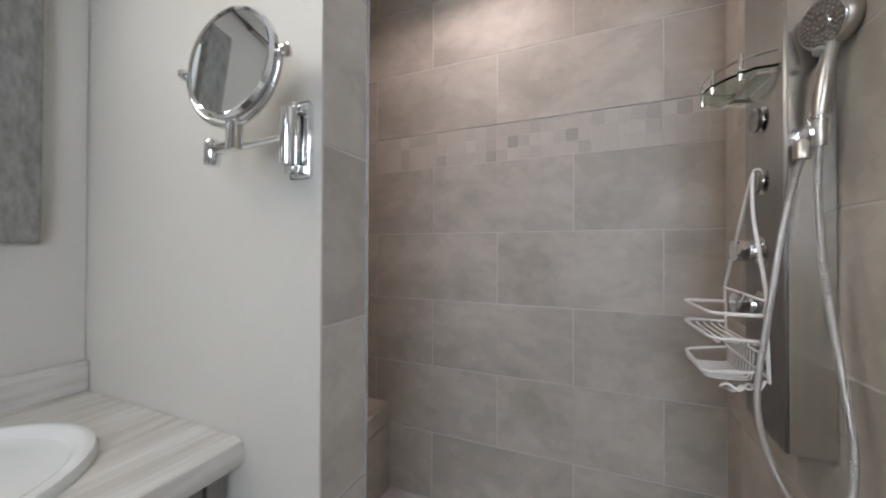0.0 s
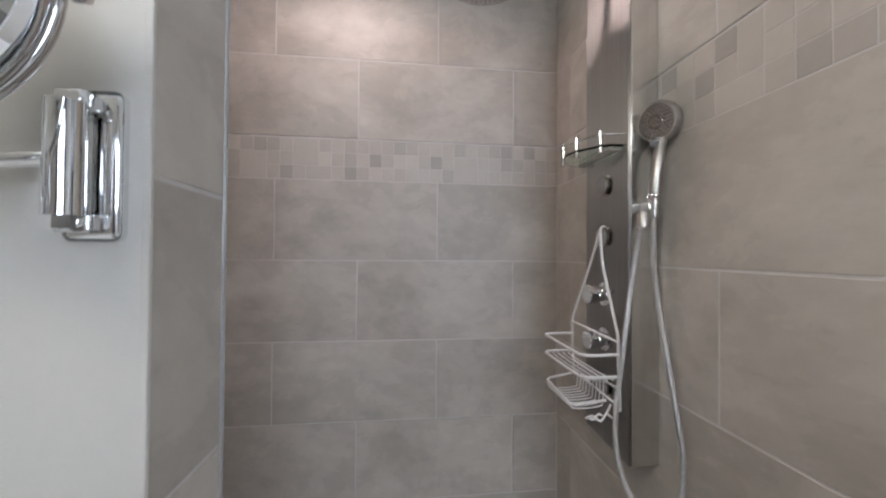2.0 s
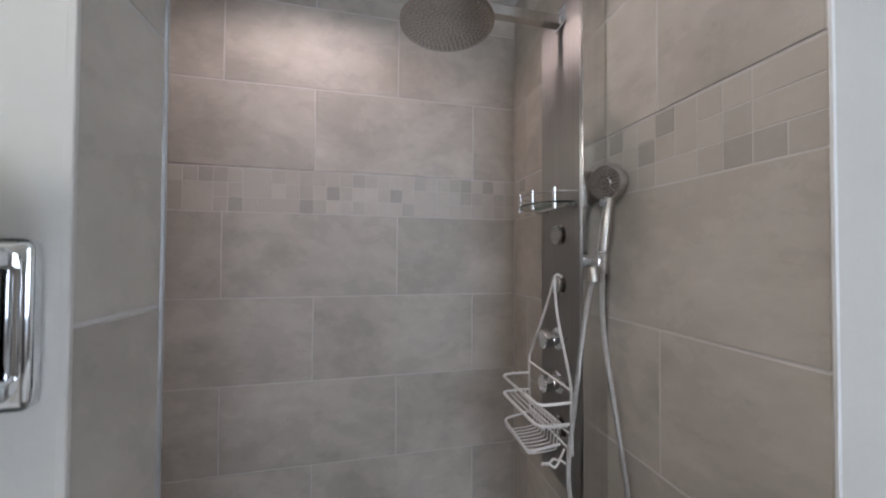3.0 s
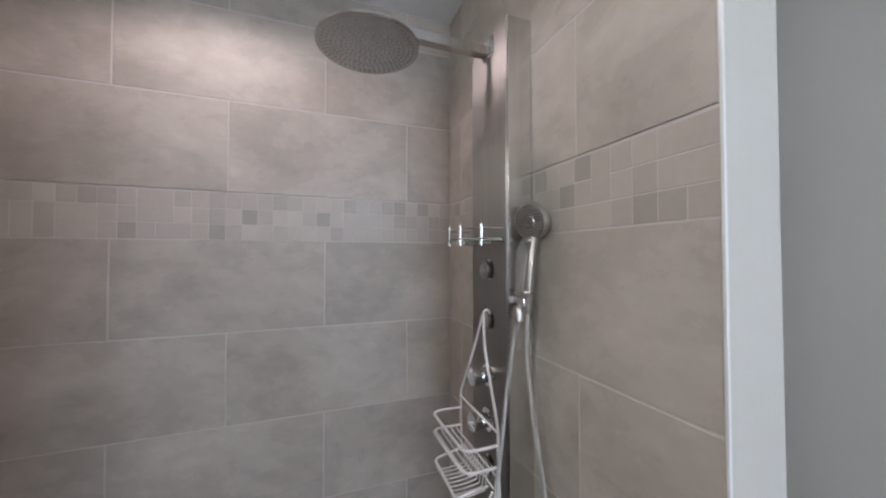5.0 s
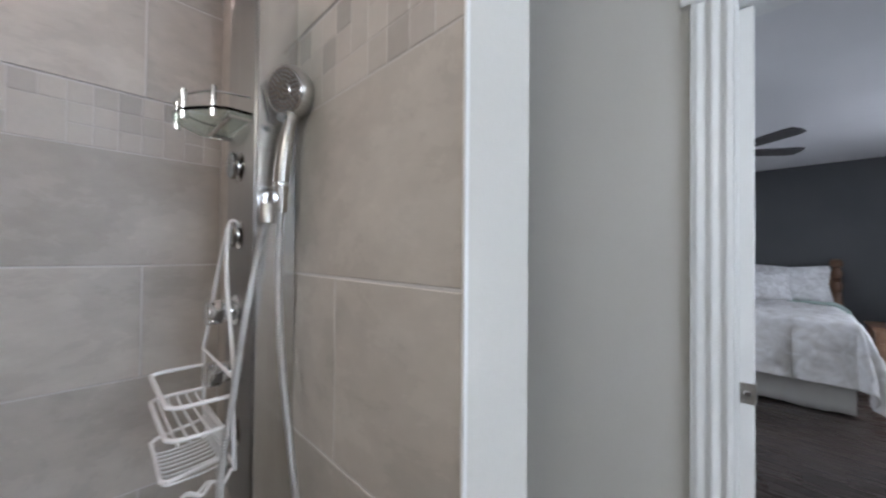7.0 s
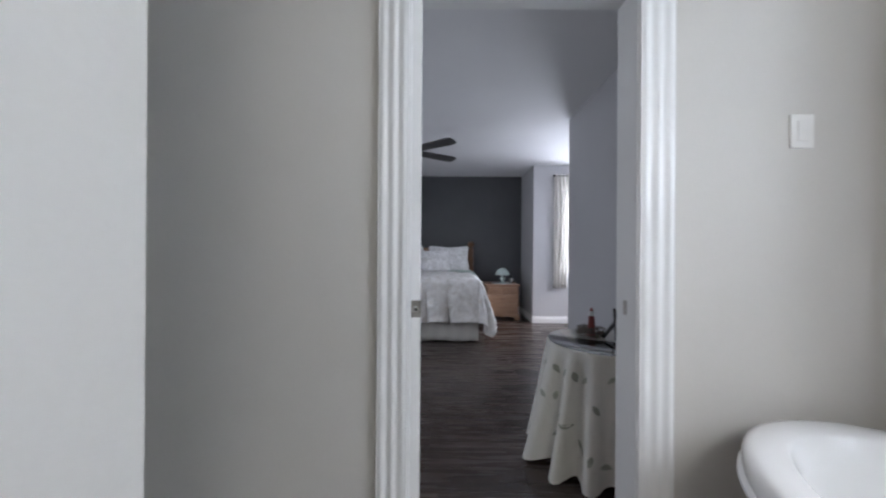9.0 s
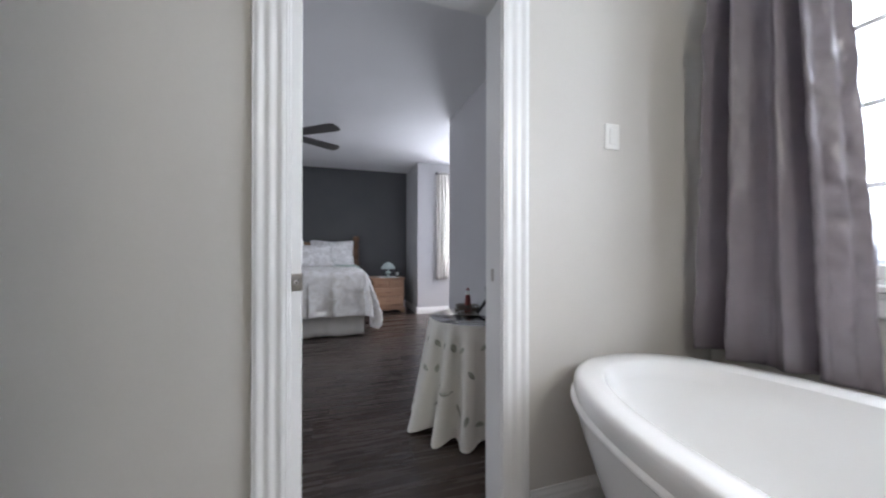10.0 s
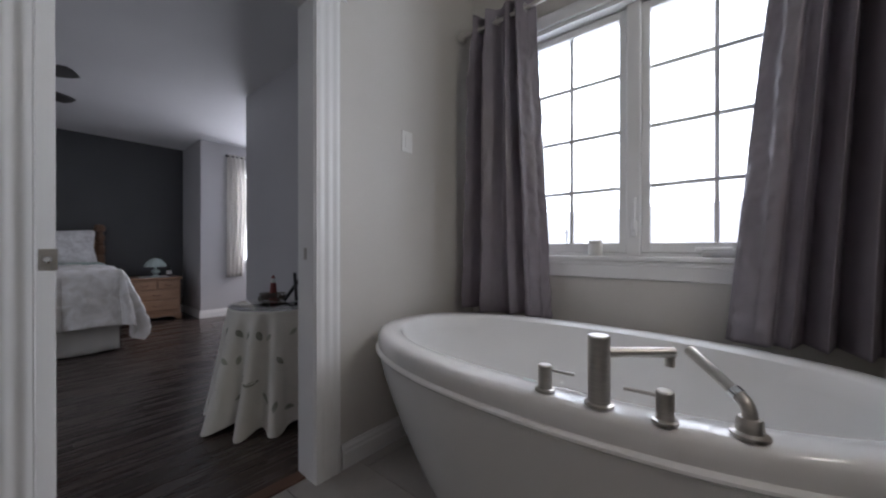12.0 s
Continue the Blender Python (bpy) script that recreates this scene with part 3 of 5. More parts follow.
setting("trim_corner", box(JX - 0.006, JX + 0.001, YM - 0.001, YM + 0.004, 0, H_SHOWER, 0.0008), M_PAINT, "white corner bead on the wall end", "trim")
setting("trim_post", box(XR - 0.002, XR + 0.004, YM - 0.001, YM + 0.0035, 0, H_SHOWER, 0.0005), M_TRIM, "white corner bead on the shower side wall", "trim")

# recessed lamp
x, y, z = -0.24, 0.90, H_SHOWER
rl = thing("recessed_light", (x, y, z), "round recessed ceiling lamp with a white trim ring", "ceiling lamp")
part("trim_ring", lathe(bmesh.new(), [(0.052, -0.004), (0.070, -0.006), (0.074, -0.002), (0.074, -0.0005)], (x, y, z), (0, 0, 1), 32, False, False), M_TRIM, rl, "", True)
part("lens", lathe(bmesh.new(), [(0.052, -0.004), (0.03, -0.0035), (0.002, -0.0035)], (x, y, z), (0, 0, 1), 32, False, True), M_LENS, rl)

# assumed light bar over the vanity, out of view
bar = thing("vanity_light", (XL, -0.45, 2.17), "long white glass light bar on a nickel plate, unseen and assumed", "wall lamp")
part("back_plate", box(XL, XL + 0.02, -0.62, -0.28, 2.12, 2.22, 0.004), M_NICKEL, bar)
part("glass_bar", box(XL + 0.02, XL + 0.105, -0.77, -0.13, 2.12, 2.22, 0.02, 3), M_WAX, bar, "white glass bar", True)

# shower panel
PX, PY0, PY1, PZ0, PZ1 = 0.5185, 0.832, 1.052, 0.80, 2.146
panel = thing("shower_column", (0.55, 0.925, PZ0), "brushed steel shower column with jets, knobs and a rain head", "shower column")
prof = [(XR - 0.001, 0.839), (0.5165, PY0), (0.5135, PY0 + 0.003), (0.5245, PY1 - 0.003), (0.5285, PY1), (XR - 0.001, 1.045)]
part("body", rings(bmesh.new(), [[Vector((x, y, z)) for x, y in prof] for z in (PZ0, PZ1)], True, True, True), M_BRUSH, panel, "tall brushed steel body")
part("side_panel", box(0.5178, 0.5885, 0.8285, 0.8317, PZ0, PZ1, 0.0006), M_POLISH, panel, "polished steel side of the column")
for z in (1.493, 1.355, 0.957):
    jet = part("body_jet", lathe(bmesh.new(), [(0.029, 0), (0.029, 0.003), (0.015, 0.005), (0.014, 0.010), (0.026, 0.012), (0.0265, 0.0175), (0.024, 0.0195)], (PX, 0.930, z), (-1, 0, 0), 28), M_STEEL, panel, "round steel body jet", True)
    bm = bmesh.new()
    for rr, cnt in ((0.008, 6), (0.015, 11), (0.022, 16)):
        for k in range(cnt):
            a = 2 * math.pi * k / cnt
            add_box(bm, PX - 0.0215, PX - 0.0190, 0.930 + rr * math.cos(a) - 0.0016, 0.930 + rr * math.cos(a) + 0.0016, z + rr * math.sin(a) - 0.0016, z + rr * math.sin(a) + 0.0016)
    tagged(part("nozzle_field", bm, M_DARKRUB, jet), kind="stuff")
for z in (1.200, 1.078):
    knob = part("knob", lathe(bmesh.new(), [(0.031, 0), (0.031, 0.005), (0.020, 0.008), (0.020, 0.030), (0.018, 0.034)], (PX, 0.940, z), (-1, 0, 0), 28), M_CHROME, panel, "chrome control knob", True)
    part("grip", lathe(bmesh.new(), [(0.0235, 0), (0.0245, 0.002), (0.0245, 0.022), (0.022, 0.025)], (PX - 0.030, 0.940, z), (-1, 0, 0), 28), M_CHROME, knob, "", True)
    part("lever", tube(bmesh.new(), [(PX - 0.018, 0.940, z + 0.012), (PX - 0.018, 0.900, z + 0.014), (PX - 0.018, 0.876, z + 0.014)], 0.0045, 8), M_CHROME, knob, "", True)
part("arm_flange", box(PX - 0.008, PX, 0.895, 0.955, 2.085, 2.135, 0.003), M_CHROME, panel)
part("shower_arm", box(0.20, PX - 0.008, 0.912, 0.938, 2.084, 2.112, 0.002), M_STEEL, panel)
HC = (0.183, 0.925, 2.040)
rain = part("rain_head", lathe(bmesh.new(), [(0.118, 0.0), (0.124, 0.003), (0.124, 0.008), (0.118, 0.013), (0.040, 0.020), (0.022, 0.030), (0.022, 0.045)], HC, (0, 0, 1), 48), M_STEEL, panel, "round steel rain head", True)
bm = bmesh.new()
for k in range(10):
    rr = 0.008 + k * 0.0115
    for j in range(max(5, int(rr * 2 * math.pi / 0.0135))):
        a = 2 * math.pi * j / max(5, int(rr * 2 * math.pi / 0.0135)) + k * 0.4
        lathe(bm, [(0.0026, 0.0015), (0.0018, -0.003)], (HC[0] + rr * math.cos(a), HC[1] + rr * math.sin(a), HC[2]), (0, 0, 1), 5, False, True)
tagged(part("nozzle_field", bm, M_DARKRUB, rain), kind="stuff")

# hand shower in its holder
hs = thing("hand_shower", (0.552, 0.79, 1.40), "brushed nickel hand shower with a metal hose", "hand shower")
part("holder", box(0.528, 0.560, 0.782, 0.8284, 1.408, 1.430, 0.004, 2), M_CHROME, panel, "chrome hand shower holder", True)
part("hose_outlet", lathe(bmesh.new(), [(0.013, 0), (0.013, 0.03), (0.010, 0.036)], (0.527, 0.802, 1.372), (0, 0, 1), 16), M_NICKEL, hs, "", True)
handle = smooth_path([(0.546, 0.791, 1.392), (0.545, 0.789, 1.44), (0.548, 0.785, 1.49), (0.555, 0.784, 1.545), (0.566, 0.790, 1.583)])
rad = [0.0100 + 0.0030 * math.sin(min(1, i / len(handle) * 1.3) * math.pi * 0.9) + 0.005 * max(0, i / len(handle) - 0.75) * 4 for i in range(len(handle))]
handle_ob = part("handle", tube(bmesh.new(), handle, rad, 16), M_NICKEL, hs, "", True)
part("collar", lathe(bmesh.new(), [(0.0125, 0), (0.0138, 0.002), (0.0138, 0.007), (0.0125, 0.009)], (0.545, 0.7888, 1.438), (0, 0, 1), 18), M_CHROME, handle_ob, "", True)
d = Vector((-0.90, -0.39, -0.19)).normalized()
hc = Vector((0.569, 0.793, 1.618))
head = part("spray_head", lathe(bmesh.new(), [(0.013, -0.018), (0.029, -0.015), (0.043, -0.004), (0.0475, 0.010), (0.0465, 0.019), (0.042, 0.024)], hc, d, 36), M_NICKEL, hs, "round nickel spray head", True)
part("spray_face", lathe(bmesh.new(), [(0.040, 0.0235), (0.038, 0.0265), (0.016, 0.0265), (0.014, 0.029), (0.0, 0.0295)], hc, d, 36, False, False), M_STEEL, head, "grey spray face", True)
rot = Vector((0, 0, 1)).rotation_difference(d).to_matrix()
bm = bmesh.new()
for rr, cnt in ((0.008, 6), (0.020, 14), (0.027, 20), (0.034, 26)):
    for k in range(cnt):
        a = 2 * math.pi * k / cnt
        lathe(bm, [(0.0022, 0), (0.0015, 0.003)], hc + rot @ Vector((rr * math.cos(a), rr * math.sin(a), 0.0265 if rr > 0.01 else 0.0285)), d, 5, False, True)
tagged(part("nozzle_field", bm, M_DARKRUB, head), kind="stuff")
bm = lathe(bmesh.new(), [(0.008, 0), (0.010, 0.004), (0.008, 0.010)], hc + d * 0.012 + Vector((-0.012, 0, -0.047)), (-0.4, -0.5, -0.8), 10)
part("spray_switch", bm, M_DARKRUB, head, "", True)
hose = smooth_path([(0.546, 0.791, 1.393), (0.541, 0.785, 1.30), (0.537, 0.767, 1.21), (0.536, 0.744, 1.11), (0.542, 0.726, 1.00), (0.549, 0.711, 0.88), (0.550, 0.722, 0.785), (0.542, 0.748, 0.732), (0.528, 0.770, 0.715),
                    (0.503, 0.790, 0.735), (0.480, 0.803, 0.79), (0.463, 0.806, 0.87), (0.462, 0.805, 0.95), (0.474, 0.803, 1.05), (0.496, 0.803, 1.22), (0.515, 0.802, 1.33), (0.527, 0.802, 1.375)], 8)
hose = smooth_path(hose[::2], 9)
part("hose", tube(bmesh.new(), hose, [0.0064 if k % 2 else 0.0053 for k in range(len(hose))], 9), M_HOSE, hs, "flexible metal hose", True)

# glass shelf on the panel
shelf = thing("glass_shelf", (0.46, 0.925, 1.570), "small quarter-round glass shelf with a chrome rail", "shelf")
arc = [(PX - 0.003, 0.838)] + [(0.505 - 0.098 * math.sin(math.pi * (0.08 + 0.84 * k / 18)) ** 0.75, 0.838 + 0.205 * k / 18) for k in range(19)] + [(PX - 0.003, 1.043)]
part("glass_plate", rings(bmesh.new(), [[Vector((x, y, z)) for x, y in arc] for z in (1.571, 1.577)], True, True, True), M_SHELF, shelf).visible_shadow = False
posts = [(0.452, 0.852), (0.418, 0.905), (0.420, 0.985)]
for x, y in posts:
    bm = tube(bmesh.new(), [(x, y, 1.558), (x, y, 1.572)], 0.006, 10)
    tube(bm, [(x, y, 1.577), (x, y, 1.612)], 0.005, 10)
    part("rail_post", bm, M_CHROME, shelf, "", True)
part("rail", tube(bmesh.new(), smooth_path([(0.505, 0.832, 1.602), (0.452, 0.852, 1.602), (0.418, 0.905, 1.602), (0.411, 0.945, 1.602), (0.420, 0.985, 1.602), (0.46, 1.025, 1.602), (0.505, 1.035, 1.602)]), 0.0022, 8), M_CHROME, shelf, "", True)
for y in (0.848, 1.0):
    part("bracket", tube(bmesh.new(), [(PX, y, 1.566), (0.475, y, 1.566)], 0.0055, 8), M_CHROME, shelf, "", True)
part("support_bar", tube(bmesh.new(), [(0.478, 0.845, 1.565), (0.478, 1.003, 1.565)], 0.004, 8), M_STEEL, shelf, "", True)

# wire caddy hanging over the second jet
cad = thing("shower_caddy", (0.49, 0.945, 0.94), "white wire shower caddy with two baskets", "shower caddy")
XF, YN, YF, XFR = 0.483, 0.828, 1.058, 0.393


def wire(name, pts, r=0.0030, closed=False, label=""):
    return part(name, tube(bmesh.new(), pts, r, 7, closed), M_WIRE, cad, label, True)


wire("hook", smooth_path([(0.5125, 0.928, 1.370), (0.5105, 0.928, 1.379), (0.505, 0.928, 1.382), (0.4995, 0.928, 1.378), (0.4965, 0.928, 1.366)]), 0.0036)
wire("side_wire", smooth_path([(0.4955, 0.926, 1.366), (0.488, 0.898, 1.27), (XF + 0.002, 0.835, 1.12), (XF, YN, 1.06), (XF + 0.004, YN, 0.95), (XF + 0.006, YN + 0.004, 0.935)], 4), 0.0037)
wire("side_wire", smooth_path([(0.4955, 0.930, 1.366), (0.489, 0.965, 1.28), (XF + 0.006, 1.048, 1.145), (XF + 0.002, YF, 1.10), (XF + 0.004, YF, 0.97), (XF + 0.006, YF - 0.004, 0.955)], 4), 0.0037)
wire("cross_wire", [(XF, YN, 1.098), (XF, YF, 1.105)])
wire("cross_wire", [(XF + 0.003, YN, 0.945), (XF + 0.003, YF, 0.955)])


def loop_rail(x1, z, r, inset=0.0):
    return smooth_path([(XF, YN + inset, z), (x1 + 0.025, YN + inset, z), (x1 + 0.004, YN + inset + 0.012, z), (x1, YN + inset + 0.04, z), (x1, YF - inset - 0.04, z), (x1 + 0.004, YF - inset - 0.012, z), (x1 + 0.025, YF - inset, z), (XF, YF - inset, z)], 5)


wire("basket_rail", loop_rail(XFR, 1.068, 0), 0.0038)
wire("basket_rim", loop_rail(XFR, 1.016, 0), 0.0038)
for k in range(5):
    x = XFR + 0.014 + k * 0.016
    wire("basket_wire", smooth_path([(x, YN + 0.002, 1.014), (x, YN + 0.02, 1.006), (x, YF - 0.02, 1.006), (x, YF - 0.002, 1.014)], 4), 0.0022)
wire("soap_rim", [(XF, YN + 0.05, 0.940), (XFR + 0.008, YN + 0.05, 0.930), (XFR, YN + 0.062, 0.929), (XFR, YF - 0.03, 0.940), (XFR + 0.01, YF - 0.018, 0.941), (XF, YF - 0.01, 0.952)], 0.0036)
for k in range(9):
    y = YN + 0.066 + k * 0.0165
    wire("soap_wire", smooth_path([(XF + 0.003, y, 0.985), (XF, y, 0.93), (XF - 0.01, y, 0.918), (XFR + 0.012, y, 0.916), (XFR, y, 0.934)], 4), 0.0020)
wire("cross_wire", [(XF + 0.003, YN, 0.985), (XF + 0.003, YF, 0.988)], 0.0025)
wire("razor_hook", smooth_path([(XF, YN + 0.004, 0.938), (XF - 0.012, YN + 0.002, 0.918), (XF - 0.028, YN + 0.002, 0.928), (XF - 0.042, YN + 0.004, 0.912), (XF - 0.06, YN + 0.008, 0.922), (XF - 0.068, YN + 0.02, 0.912), (XF - 0.058, YN + 0.034, 0.906),
                                (XF - 0.042, YN + 0.036, 0.900), (XF - 0.028, YN + 0.036, 0.912), (XF - 0.012, YN + 0.036, 0.908), (XF, YN + 0.03, 0.938)], 5), 0.0030)

# ---- vanity corner ----
vanity = thing("vanity_cabinet", (-0.73, -0.35, 0), "taupe vanity cabinet under a laminate counter", "cabinet")
part("body", box(XL + 0.002, -0.488, -1.10, YM - 0.003, 0.09, 0.792), M_CAB, vanity)
part("toe_kick", box(XL + 0.002, -0.54, -1.10, YM - 0.003, 0, 0.089), M_CAB, vanity)
for y0, y1 in ((-1.09, -0.62), (-0.61, -0.14), (-0.13, 0.34)):
    bm = box(-0.4875, -0.470, y0, y1, 0.11, 0.775, 0.003)
    dr = part("door", bm, M_CAB, vanity)
part("face_stile", box(-0.4875, -0.468, 0.345, YM - 0.003, 0.09, 0.792, 0.002), M_CAB, vanity)
counter = thing("countertop", (-0.71, -0.35, 0.795), "striped cream and grey laminate countertop with a backsplash", "countertop")
prof = [(XL + 0.002, 0.795), (-0.448, 0.795), (-0.432, 0.802), (-0.425, 0.815), (-0.424, 0.832), (-0.430, 0.846), (-0.444, 0.853), (XL + 0.002, 0.853)]
part("slab", rings(bmesh.new(), [[Vector((x, y, z)) for x, z in prof] for y in (-1.12, YM - 0.002)], True, True, True), M_LAM, counter, "", True)
part("backsplash", box(XL + 0.002, XL + 0.022, -1.12, YM - 0.002, 0.8535, 0.928, 0.003, 2), M_LAM, counter)
sink = thing("sink", (-0.70, 0.015, 0.853), "white oval drop-in porcelain sink", "sink")
loops = []
for s, z in ((1.0, 0.8535), (1.0, 0.862), (0.985, 0.870), (0.95, 0.873), (0.90, 0.870), (0.86, 0.858), (0.82, 0.83), (0.72, 0.80), (0.5, 0.775), (0.2, 0.768), (0.05, 0.767)):
    loops.append([Vector((-0.70 + 0.222 * s * math.cos(a), 0.015 + 0.262 * s * math.sin(a), z)) for a in [2 * math.pi * k / 48 for k in range(48)]])
for lp in loops[6:]:
    for p in lp:
        p.z = max(p.z, 0.8545)
part("rim", rings(bmesh.new(), loops[:6], True, False, False), M_PORC, sink, "", True)
part("bowl", rings(bmesh.new(), loops[5:], True, False, True), M_PORC, sink, "", True)

# framed mirrors on the vanity wall
for y0, y1 in ((-0.20, 0.30), (-1.02, -0.42)):
    fm = thing("wall_mirror_framed", (XL, (y0 + y1) / 2, 1.21), "wall mirror in a wide woven grey frame", "mirror", "mirrors over the vanity")
    z0, z1, w = 1.21, 2.02, 0.085
    for a in ((y0, y0 + w, z0, z1), (y1 - w, y1, z0, z1), (y0 + w, y1 - w, z0, z0 + w), (y0 + w, y1 - w, z1 - w, z1)):
        part("frame_rail", box(XL + 0.001, XL + 0.028, a[0], a[1], a[2], a[3], 0.006, 2), M_FRAME, fm)
    part("mirror_glass", box(XL + 0.001, XL + 0.012, y0 + w - 0.004, y1 - w + 0.004, z0 + w - 0.004, z1 - w + 0.004), M_MIRROR, fm)

# magnifying mirror on a swing arm
mm = thing("makeup_mirror", (-0.288, YM, 1.38), "round chrome makeup mirror on a folding wall arm", "mirror")
part("wall_plate", box(-0.313, -0.266, YM - 0.010, YM, 1.315, 1.445, 0.008, 3), M_CHROME, mm, "", True)
bm = tube(bmesh.new(), [(-0.292, YM - 0.030, 1.335), (-0.292, YM - 0.030, 1.425)], 0.013, 20)
add_box(bm, -0.304, -0.280, YM - 0.030, YM - 0.009, 1.322, 1.338, 0.003)
add_box(bm, -0.304, -0.280, YM - 0.030, YM - 0.009, 1.422, 1.438, 0.003)
part("hinge", bm, M_CHROME, mm, "", True)
J = Vector((-0.432, 0.325, 1.361))
part("long_arm", tube(bmesh.new(), [(-0.295, YM - 0.032, 1.380), J], 0.006, 10), M_CHROME, mm, "", True)
part("knuckle", lathe(bmesh.new(), [(0.010, -0.022), (0.012, -0.019), (0.012, 0.019), (0.010, 0.022)], J, (0, 0, 1), 16), M_CHROME, mm, "", True)
NK = Vector((-0.334, 0.293, 1.364))
part("short_arm", tube(bmesh.new(), [J + Vector((0, 0, 0.008)), NK + Vector((0, 0, -0.006))], 0.006, 10), M_CHROME, mm, "", True)
part("neck", box(NK.x - 0.012, NK.x + 0.012, NK.y - 0.007, NK.y + 0.007, NK.z - 0.018, NK.z + 0.030, 0.004, 2), M_CHROME, mm, "", True)
MC, MR = Vector((-0.340, 0.293, 1.478)), 0.083
swing = Matrix.Rotation(radians(3), 3, "Z")
tilt = swing @ Matrix.Rotation(radians(-4), 3, "X")
face = tilt @ Vector((0, -1, 0))
pts = [MC + swing @ Vector((math.cos(a) * (MR + 0.011), 0, math.sin(a) * (MR + 0.011))) for a in [math.pi + math.pi * k / 28 for k in range(29)]]
part("yoke", tube(bmesh.new(), pts, 0.0042, 10), M_CHROME, mm, "", True)
ring = part("ring", lathe(bmesh.new(), [(MR - 0.004, -0.007), (MR, -0.009), (MR + 0.004, -0.004), (MR + 0.004, 0.004), (MR, 0.009), (MR - 0.004, 0.007)], MC, face, 56, False, False), M_CHROME, mm, "", True)
part("mirror_glass", lathe(bmesh.new(), [(MR - 0.003, -0.0065), (MR - 0.003, 0.0065)], MC, face, 56), M_MIRROR, mm)
for s in (-1, 1):
    part("pivot_knob", lathe(bmesh.new(), [(0.004, 0), (0.004, 0.012), (0.009, 0.014), (0.009, 0.020), (0.006, 0.022)], MC + swing @ Vector((s * (MR + 0.004), 0, 0)), swing @ Vector((s, 0, 0)), 14), M_CHROME, mm, "", True)

# light switch
sw = thing("light_switch", (XD, -1.046, 1.534), "white rocker light switch on the wall", "switch")
part("cover_plate", box(XD - 0.006, XD, -1.084, -1.008, 1.479, 1.590, 0.003, 2), M_SWITCH, sw)
part("rocker", box(XD - 0.010, XD - 0.006, -1.063, -1.029, 1.502, 1.567, 0.0015), M_SWITCH, sw)

# ---- bathtub ----
TX, TY, TA, TB, TZ = 0.630, -0.995, 0.868, 0.468, 0.625
tub = thing("bathtub", (TX, TY, 0), "white oval freestanding acrylic bathtub", "bathtub")


def oval(a, b, z, cx=TX, cy=TY, n=88, e=2.25):
    out = []
    for k in range(n):
        t = 2 * math.pi * k / n
        c, s = math.cos(t), math.sin(t)
        out.append(Vector((cx + a * math.copysign(abs(c) ** (2 / e), c), cy + b * math.copysign(abs(s) ** (2 / e), s), z)))
    return out


outer = [(-0.275, -0.165, 0.0), (-0.262, -0.155, 0.012), (-0.225, -0.130, 0.08), (-0.172, -0.098, 0.17), (-0.118, -0.068, 0.27), (-0.070, -0.042, 0.37), (-0.034, -0.023, 0.45), (-0.010, -0.009, 0.522), (-0.006, -0.005, 0.542)]
lip = [(0.002, 0.002, 0.546), (0.006, 0.006, 0.551), (0.005, 0.005, 0.557), (-0.002, -0.002, 0.562)]
rim = [(-0.007, -0.007, 0.564), (-0.004, -0.004, 0.585), (-0.006, -0.006, 0.606), (-0.010, -0.010, 0.615), (-0.018, -0.018, 0.622), (-0.030, -0.030, TZ), (-0.060, -0.060, TZ + 0.001), (-0.094, -0.094, TZ - 0.001), (-0.106, -0.106, TZ - 0.010)]
inner = [(-0.125, -0.118, 0.56), (-0.17, -0.140, 0.42), (-0.235, -0.165, 0.28), (-0.33, -0.215, 0.185), (-0.50, -0.31, 0.165), (-0.75, -0.40, 0.16)]
part("shell", rings(bmesh.new(), [oval(TA + da, TB + db, z) for da, db, z in outer + lip + rim + inner], True, True, True), M_TUB, tub, "", True)
part("sticker", box(0.60, 0.632, -0.618, -0.606, TZ + 0.001, TZ + 0.0018), M_LAMPG, tub, "small pale blue maker's sticker")
part("overflow", lathe(bmesh.new(), [(0.028, 0), (0.028, 0.004), (0.02, 0.008)], (0.22, -1.335, 0.50), (0, 1, 0.2), 20), M_CHROME, tub, "", True)


def tap_body(parent, x, y, r, h, name):
    bm = lathe(bmesh.new(), [(r + 0.007, 0), (r + 0.007, 0.006), (r + 0.001, 0.008), (r, 0.010), (r, h - 0.003), (r - 0.003, h)], (x, y, TZ + 0.001), (0, 0, 1), 32)
    return part(name, bm, M_NICKEL, parent, "", True)


filler = thing("tub_spout", (0.432, -0.578, TZ), "brushed nickel deck-mounted tub spout", "faucet")
tap_body(filler, 0.432, -0.578, 0.0235, 0.155, "column")
part("spout", tube(bmesh.new(), [(0.415, -0.590, TZ + 0.118), (0.304, -0.680, TZ + 0.118)], 0.0115, 18), M_NICKEL, filler, "", True)
part("outlet", lathe(bmesh.new(), [(0.010, 0), (0.010, 0.020)], (0.311, -0.674, TZ + 0.088), (0, 0, 1), 16), M_NICKEL, filler, "", True)
for x, y, tip in ((0.556, -0.575, (0.487, -0.582)), (0.308, -0.580, (0.381, -0.572))):
    tap = thing("tub_valve", (x, y, TZ), "brushed nickel tub valve with a slim lever", "faucet handle", "valves on the tub deck")
    tap_body(tap, x, y, 0.0165, 0.064, "body")
    part("lever", tube(bmesh.new(), [(x, y, TZ + 0.052), (tip[0], tip[1], TZ + 0.053)], 0.0038, 10), M_NICKEL, tap, "", True)
wand = thing("tub_hand_shower", (0.180, -0.622, TZ), "brushed nickel hand shower wand in a deck base", "hand shower")
